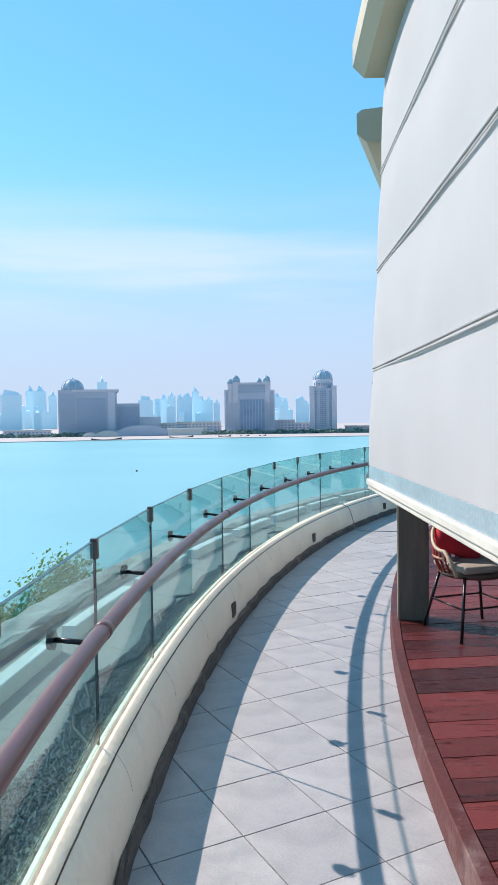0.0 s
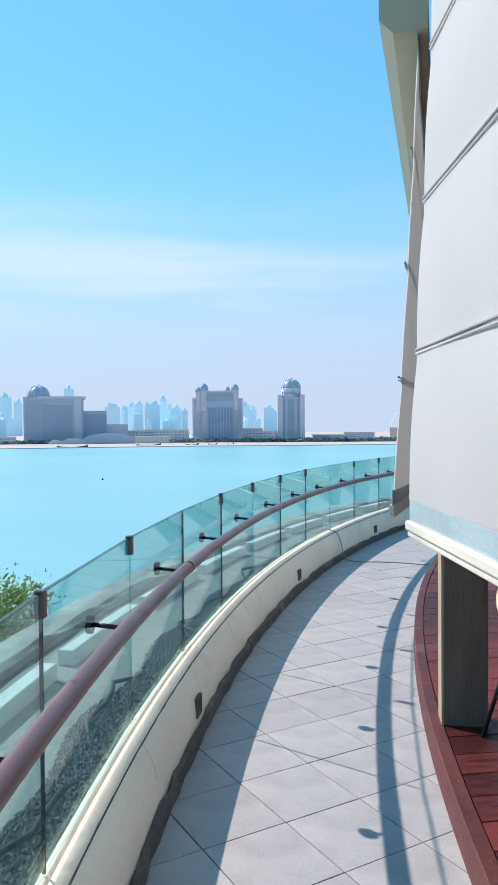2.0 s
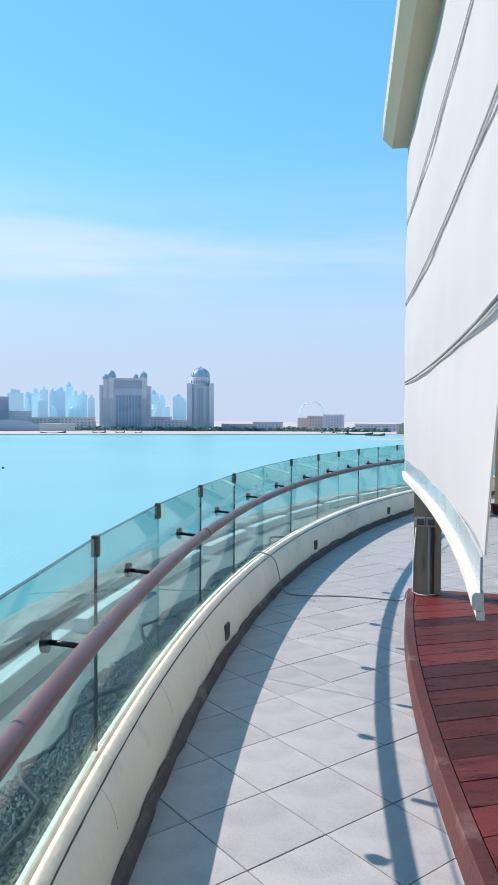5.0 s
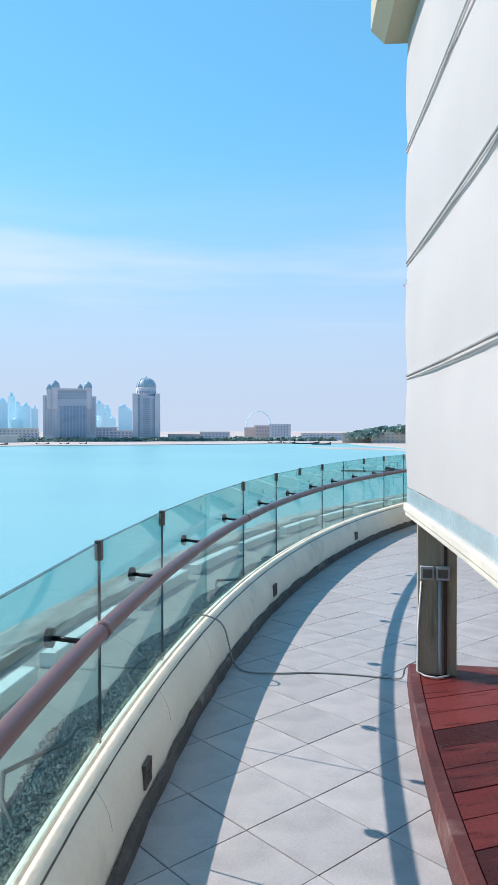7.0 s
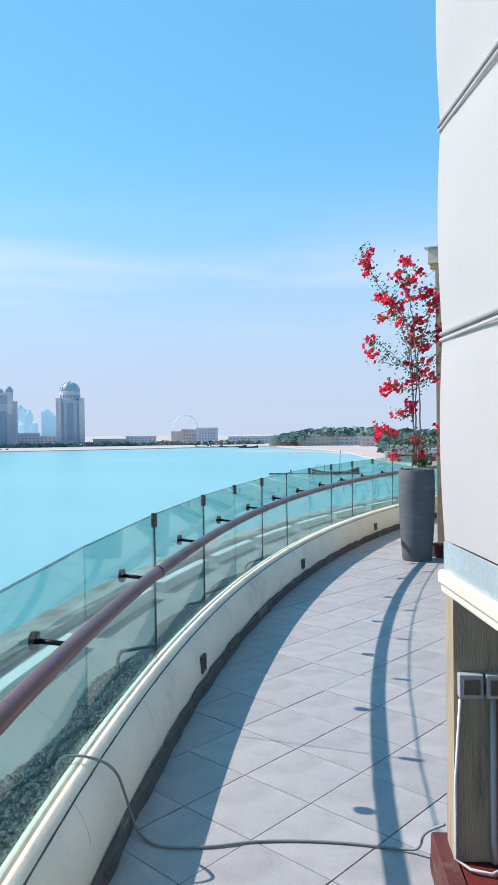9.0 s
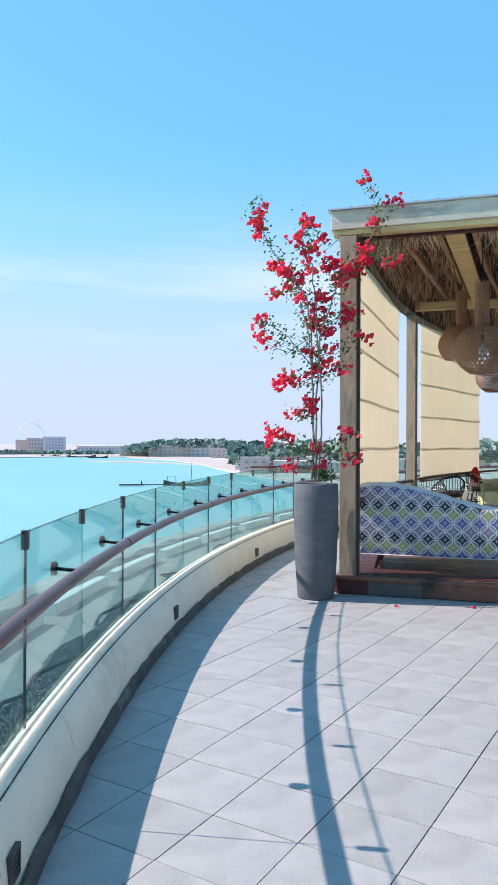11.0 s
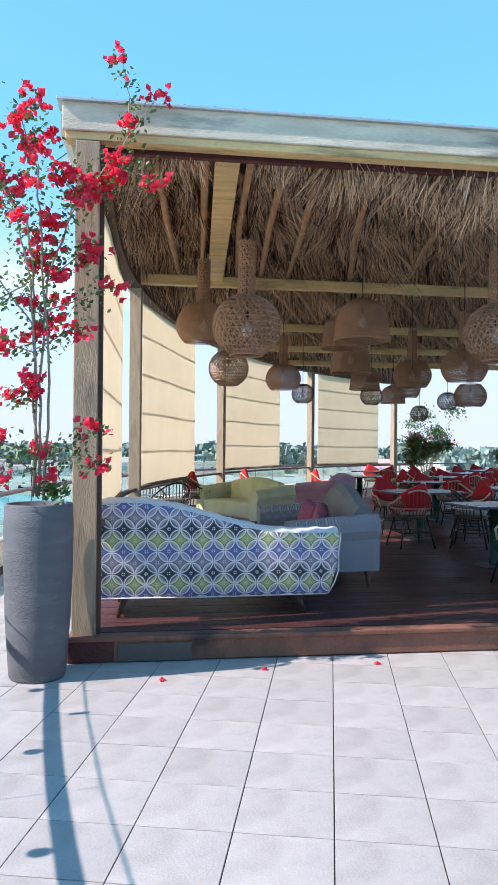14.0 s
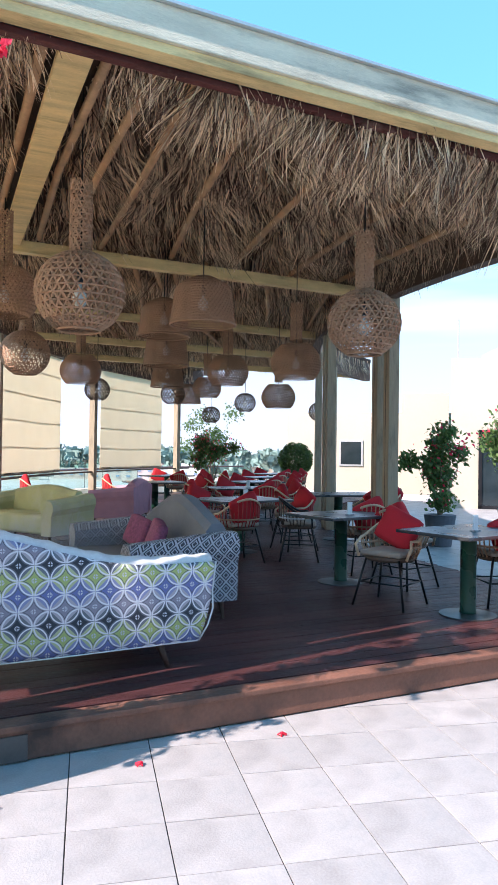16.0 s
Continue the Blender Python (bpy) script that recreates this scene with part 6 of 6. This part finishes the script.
for az, w, e in SKYLINE:
    d_ = 2600 + rs.uniform(-300, 300)
    sk = thing("skyscraper", facing(az, d_), "glass skyscraper far behind the hotels, distance haze put into its pale blue", "skyscraper", "far skyline")
    h = elev(e - 0.15, d_)
    ww = d_ * math.radians(w)
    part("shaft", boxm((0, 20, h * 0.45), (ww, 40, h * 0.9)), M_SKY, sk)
    top_w = ww * rs.uniform(0.35, 0.85)
    bm = bmesh.new()
    lo_ = [bm.verts.new((x, y, h * 0.9)) for x, y in ((-top_w / 2, 5), (top_w / 2, 5), (top_w / 2, 35), (-top_w / 2, 35))]
    lean_ = rs.uniform(0.2, 0.95)
    hi_ = [bm.verts.new((v.co.x * lean_, 20 + (v.co.y - 20) * lean_, h * rs.choice((0.97, 1.0, 1.04)))) for v in lo_]
    bm.faces.new(lo_[::-1])
    bm.faces.new(hi_)
    for k in range(4):
        bm.faces.new((lo_[k], lo_[(k + 1) % 4], hi_[(k + 1) % 4], hi_[k]))
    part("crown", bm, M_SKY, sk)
# pink fort-like block with an arch behind
ft = thing("pink_palace", facing(14.6, 1020), "pink crenellated palace block by the beach", "palace")
hf = elev(0.36, 1020)
part("wall", boxm((18, 15, hf / 2), (30, 30, hf)), M_HOTELP, ft)
part("wing", boxm((-6, 18, hf * 0.46), (24, 24, hf * 0.92)), M_PINKB, ft)
part("wing", boxm((-24, 20, hf * 0.40), (16, 20, hf * 0.80)), M_PINKB, ft)
win_grid(ft, 6, 30, 6, hf - 2, 6, 4, -0.2, M_HOTELG, 0.4, 0.55)
win_grid(ft, -16, 4, 6, hf * 0.88, 5, 3, 5.8, M_HOTELG, 0.4, 0.5)
ar = thing("stadium_arch", facing(14.1, 1500), "steel arch rising far behind the palace, paled by haze in its colour", "arch")
bm = bmesh.new()
tube(bm, [(26 * math.cos(math.pi * k / 20) - 4, 0, 8 + (elev(1.35, 1500) - 8) * math.sin(math.pi * k / 20) ** 0.7) for k in range(21)], 1.0, 6)
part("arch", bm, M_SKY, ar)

# far trees: clumps along the shore and on the bank
rs = random.Random(15)
CV, CF = [], []


def clump(c, r):
    for _ in range(26):
        v = Vector((rs.gauss(0, 1), rs.gauss(0, 1), abs(rs.gauss(0, 0.8)))).normalized()
        quad(CV, CF, c + Vector((v.x * r, v.y * r, v.z * r * 0.9)), r * rs.uniform(0.35, 0.6), rs, 0.8)


for i in range(560):
    az = rs.uniform(-30, 20)
    clump(far(az, rs.uniform(935, 955), SEA + 0.5), rs.uniform(2.5, 5.5))
for i in range(330):
    az = rs.uniform(21.0, 32.0)
    d_ = rs.uniform(800, 900)
    clump(far(az, d_, SEA + 5 + 8 * math.sin(math.radians((az - 21) / 11 * 180)) * rs.uniform(0.7, 1.0)), rs.uniform(4, 8))
for i in range(520):
    az = rs.uniform(29, 78)
    d_ = rs.uniform(430, 620)
    clump(far(az, d_, SEA + rs.uniform(2, 12)), rs.uniform(4, 8))
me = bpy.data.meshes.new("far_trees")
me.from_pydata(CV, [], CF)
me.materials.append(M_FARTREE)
tagged(new("far_trees", me), "trees along the far shore, their green greyed by painted haze", "trees", kind="stuff")
bm = bmesh.new()
bk = [(22.0, 0), (23.2, 5), (25, 10), (27, 13), (30, 11), (33, 7), (36, 0)]
v0 = [bm.verts.new(far(a, 830, SEA + 0.5)) for a, h in bk]
v1 = [bm.verts.new(far(a, 905, SEA + 0.6 + h)) for a, h in bk]
v2 = [bm.verts.new(far(a, 1100, SEA + 0.5)) for a, h in bk]
for r0, r1 in ((v0, v1), (v1, v2)):
    for k in range(len(bk) - 1):
        bm.faces.new((r0[k], r0[k + 1], r1[k + 1], r1[k]))
tagged(part("hill", bm, M_GRASSH), "low green bank behind the villas", "hill", kind="structure")
# villas and town by the right-hand shore
for i, (az, d_, w, h, flat) in enumerate([(22.6, 820, 62, 12, 0), (24.8, 800, 60, 13, 1), (27.0, 800, 70, 14, 1), (29.0, 740, 40, 10, 0), (31.5, 560, 40, 11, 1), (33.5, 520, 26, 10, 0), (34.6, 430, 34, 9, 1)]
                                         + [(rs.uniform(30, 80), rs.uniform(380, 620), rs.uniform(14, 40), rs.uniform(4, 9), rs.random() < 0.5) for _ in range(60)]):
    vb = thing("seaside_villa", facing(az, d_), "white flat-roofed seaside building with rows of dark openings", "house", "seaside buildings")
    mt = rs.choice((M_WHITEB, M_WHITEB, M_PINKB, M_CREAMWALL))
    part("wall", boxm((0, 6, h / 2), (w, 12, h)), mt, vb)
    if flat:
        part("roof_block", boxm((w * 0.2, 6, h + 1), (w * 0.35, 9, 2.4)), mt, vb)
    win_grid(vb, -w / 2 + 1, w / 2 - 1, 1.5, h - 1, max(3, int(w / 5)), max(1, int(h / 4)), -0.1, M_HOTELG, 0.35, 0.4)
for i in range(16):
    az = 30.2 + 0.33 * i + rs.uniform(-.1, .1)
    hb = thing("beach_hut", facing(az, 400 + rs.uniform(-25, 60)), "small dark-roofed beach hut on the sand", "hut", "beach huts")
    part("wall", boxm((0, 3, 2.0), (8, 6, 3.2)), rs.choice((M_REDCANE, M_WHITEB, M_PINKB)), hb)
    part("roof", boxm((0, 3, 3.9), (9.5, 7.5, 0.6)), M_DKWOOD, hb)


def boat(az, d_, L, label, mast=True):
    ob_ = thing("dhow", facing(az, d_), label, "boat", "moored boats")
    bm_ = bmesh.new()
    secs = []
    for k in range(9):
        u = k / 8
        w_ = L * 0.13 * math.sin(math.pi * min(1, 0.12 + u * 0.95)) ** 0.6 + 0.05
        sh = 0.9 + 1.6 * (abs(u - 0.45) * 2) ** 2.2
        secs.append([bm_.verts.new((L * (u - 0.5), y, z)) for y, z in ((-w_, sh), (-w_ * 0.8, 0.1), (0, -0.3), (w_ * 0.8, 0.1), (w_, sh))])
    for a_, b_ in zip(secs, secs[1:]):
        for k in range(4):
            bm_.faces.new((a_[k], b_[k], b_[k + 1], a_[k + 1]))
        bm_.faces.new((a_[4], b_[4], b_[0], a_[0]))
    part("hull", bm_, M_BOAT, ob_)
    if mast:
        bm_ = bmesh.new()
        tube(bm_, [(L * 0.08, 0, 0.5), (L * 0.1, 0, L * 0.52)], 0.12, 5)
        part("mast", bm_, M_BOAT, ob_)
        bm_ = bmesh.new()
        for x in (-0.42, -0.24):
            tube(bm_, [(L * x, -0.8, 1.0), (L * x, -0.8, 3.6), (L * x, 0.8, 3.6), (L * x, 0.8, 1.0)], 0.1, 4)
        tube(bm_, [(L * -0.42, -0.8, 3.6), (L * -0.24, -0.8, 3.6)], 0.1, 4)
        part("awning_frame", bm_, M_BOAT, ob_)


boat(25.4, 285, 18, "wooden dhow with mast moored in the bay")
for az, d_, L in ((-2.6, 800, 14), (-1.0, 805, 10), (0.4, 810, 8), (-6.0, 790, 26), (-11.8, 740, 30), (15.2, 830, 16), (16.3, 820, 14), (17.6, 800, 30), (18.8, 760, 20)):
    boat(az, d_, L, "small dark boat moored off the beach", L < 20 and L > 13)
jt = thing("jetty", facing(21.6, 282), "dark floating jetty reaching out to the dhow", "jetty")
part("deck", boxm((-2, 0, 0.5), (9.5, 1.6, 0.5)), M_JETTY, jt)
part("walkway", boxm((7.0, 0, 0.5), (9, 0.7, 0.3)), M_JETTY, jt)
part("bollard", boxm((1.6, 0, 1.3), (0.5, 0.5, 1.4)), M_JETTY, jt)
bu = thing("buoy", facing(-9.9, 250), "small dark buoy floating in the bay", "buoy")
part("float", lathe(bmesh.new(), [(0.3, 0), (0.4, 0.3), (0.2, 0.6)], 10), M_BOAT, bu)

# trees on the quay, seen through the glass
for x, y, z, r, sd in ((-28.6, 18.6, -3.9, 1.5, 41), (-30.6, 17.6, -4.6, 1.7, 42), (-32.3, 15.4, -4.4, 1.5, 43), (-27.2, 20.6, -4.9, 1.2, 44)):
    tr = thing("tree", pose(x, y, SEA + 2.0), "leafy green quay tree below the terrace", "tree", "quay trees")
    hh = z - SEA - 2.0
    bm = bmesh.new()
    tube(bm, [(0, 0, 0), (0.1, 0.05, hh * 0.5), (0, 0, hh)], 0.16, 7, r_end=0.06)
    for k in range(5):
        tube(bm, [(0, 0, hh * 0.8), (r * 0.7 * math.cos(k * 1.26), r * 0.7 * math.sin(k * 1.26), hh + 0.3)], 0.05, 5, r_end=0.02)
    part("trunk", bm, M_STEM, tr)
    cs = [Vector((rs.gauss(0, r * 0.5), rs.gauss(0, r * 0.5), hh + rs.gauss(0, r * 0.3))) for _ in range(9)]
    leaf_cloud("crown", lambda q, cs=cs, r=r: q.choice(cs) + Vector((q.gauss(0, r * 0.28), q.gauss(0, r * 0.28), q.gauss(0, r * 0.2))), 13000, 0.06, sd, M_QUAYLEAF, tr)

# ---- laid pieces: planks and tiles ----
DIR1 = radians(6.0)
U1, N1 = Vector((math.cos(DIR1), math.sin(DIR1), 0)), Vector((-math.sin(DIR1), math.cos(DIR1), 0))


def along(r, off):
    return -math.sqrt(max(0.01, r * r - off * off))


k = 0
off = 11.787
gap = 0.007
end_n = polar(1, D1A - 90)
while off > -5.6:
    lo, hi = off - 0.197 + gap, off
    corners = []
    for o, ends in ((lo, (0, 1)), (hi, (1, 0))):
        a_ = along(21.648, o)
        b_ = -15.0
        # clip by the deck's end line
        corners.append((a_, o, b_))
    (a0_, o0, b0), (a1_, o1, b1) = corners
    def cut(a, o, b):
        p, q = U1 * a + N1 * o, U1 * b + N1 * o
        f = lambda v: math.degrees(math.atan2(v.y, v.x)) % 360 - (D1A + 0.15)
        if f(p) < 0:
            return None
        if f(q) < 0:
            x0, x1 = a, b
            for _ in range(30):
                xm = (x0 + x1) / 2
                if f(U1 * xm + N1 * o) < 0:
                    x1 = xm
                else:
                    x0 = xm
            return a, x0
        return a, b
    c0, c1 = cut(a0_, o0, b0), cut(a1_, o1, b1)
    if c0 and c1 and c0[1] - c0[0] > 0.05:
        bm = bmesh.new()
        prism(bm, [(U1 * x + N1 * o)[:2] for x, o in ((c0[0], o0), (c0[1], o0), (max(c1[1], c1[0] + 0.02), o1), (c1[0], o1))], DECK1 - 0.027, DECK1 + rs.uniform(-0.0015, 0.0015))
        o_ = new("plank", mesh_of("plank", bm, M_DECK1))
        o_.parent = deck1
    off -= 0.197
d_ = 0.10
while d_ < 15.5:
    ss = [float(s) for s in np.arange(-4.0, 24.0, 0.04) if R_IN + 0.02 < p2(float(s), d_ + 0.07).length < R_OUT - 0.02 and p2(float(s), d_ + 0.07).y > 0]
    ss = [s for s in ss if s < 6.72 or d_ > 0.6]
    if ss:
        s0, s1 = ss[0], ss[-1]
        cut_ = s0 + (s1 - s0) * rs.uniform(0.25, 0.75)
        for a_, b_ in ((s0, cut_ - 0.004), (cut_, s1)):
            bm = boxm(((a_ + b_) / 2, 0, 0), (b_ - a_, 0.136, 0.028))
            o_ = new("plank", mesh_of("plank", bm, M_DECK2))
            o_.parent = deck2
            o_.matrix_basis = in_p2(0, d_ + 0.07, DECK2 - 0.015 + rs.uniform(-0.001, 0.001))
    d_ += 0.142

TILE, TILE_U, TA = 0.4245, 0.4095, radians(28.0)
TU, TN = Vector((math.cos(TA), math.sin(TA), 0)), Vector((-math.sin(TA), math.cos(TA), 0))
T0 = TU * -7.995 + TN * 18.604
bm = boxm((0, 0, -0.012), (TILE_U - 0.0058, TILE - 0.0058, 0.024), 0.0015)
tile_mesh = mesh_of("tile", bm, M_TILE)
h_ = (TILE - 0.0058) / 2
TV, TF = [], []
n_parts = 0
for i in range(-60, 60):
    for j in range(-60, 60):
        c = T0 + TU * (i + 0.5) * TILE_U + TN * (j + 0.5) * TILE
        r, a = c.length, math.degrees(math.atan2(c.y, c.x)) % 360
        if not (5.0 < r < 23.30 and A0 + 1 < a < A1 - 1):
            continue
        if a > D1A + 0.6 and 14.8 < r < 21.40:
            continue
        loc = c - P2_O
        if loc.dot(P2_I) > 0.35 and r > R_IN + 0.3 and r < 21.4 and a > P2_END + 1:
            continue
        near = (r > 21.3 and 147 < a < 178) or (c - Vector((-16.6, 12.3, 0))).length < 2.7
        zz = rs.uniform(-0.0012, 0.0012)
        if near and n_parts < 300:
            piece("tile", tile_mesh, floor, axes((c.x, c.y, zz), TU, TN))
            n_parts += 1
        else:
            i0 = len(TV)
            for dz in (zz, zz - 0.02):
                for su, sn in ((-1, -1), (1, -1), (1, 1), (-1, 1)):
                    p = c + TU * su * (TILE_U - 0.0058) / 2 + TN * sn * h_
                    TV.append((p.x, p.y, dz))
            TF += [(i0, i0 + 1, i0 + 2, i0 + 3)] + [(i0 + q, i0 + 4 + q, i0 + 4 + (q + 1) % 4, i0 + (q + 1) % 4) for q in range(4)]
me = bpy.data.meshes.new("tile_field")
me.from_pydata(TV, [], TF)
me.materials.append(surf("tile_stone_field", (0.40, 0.378, 0.368), 0.5, var=0.32, scale=4.0, bump=0.15, bscale=90, island=0.14, dirt=(0.31, 0.305, 0.305), dirt_at=0.60))
tf = new("tile_field", me)
tf.parent = floor
tagged(tf, kind="stuff")
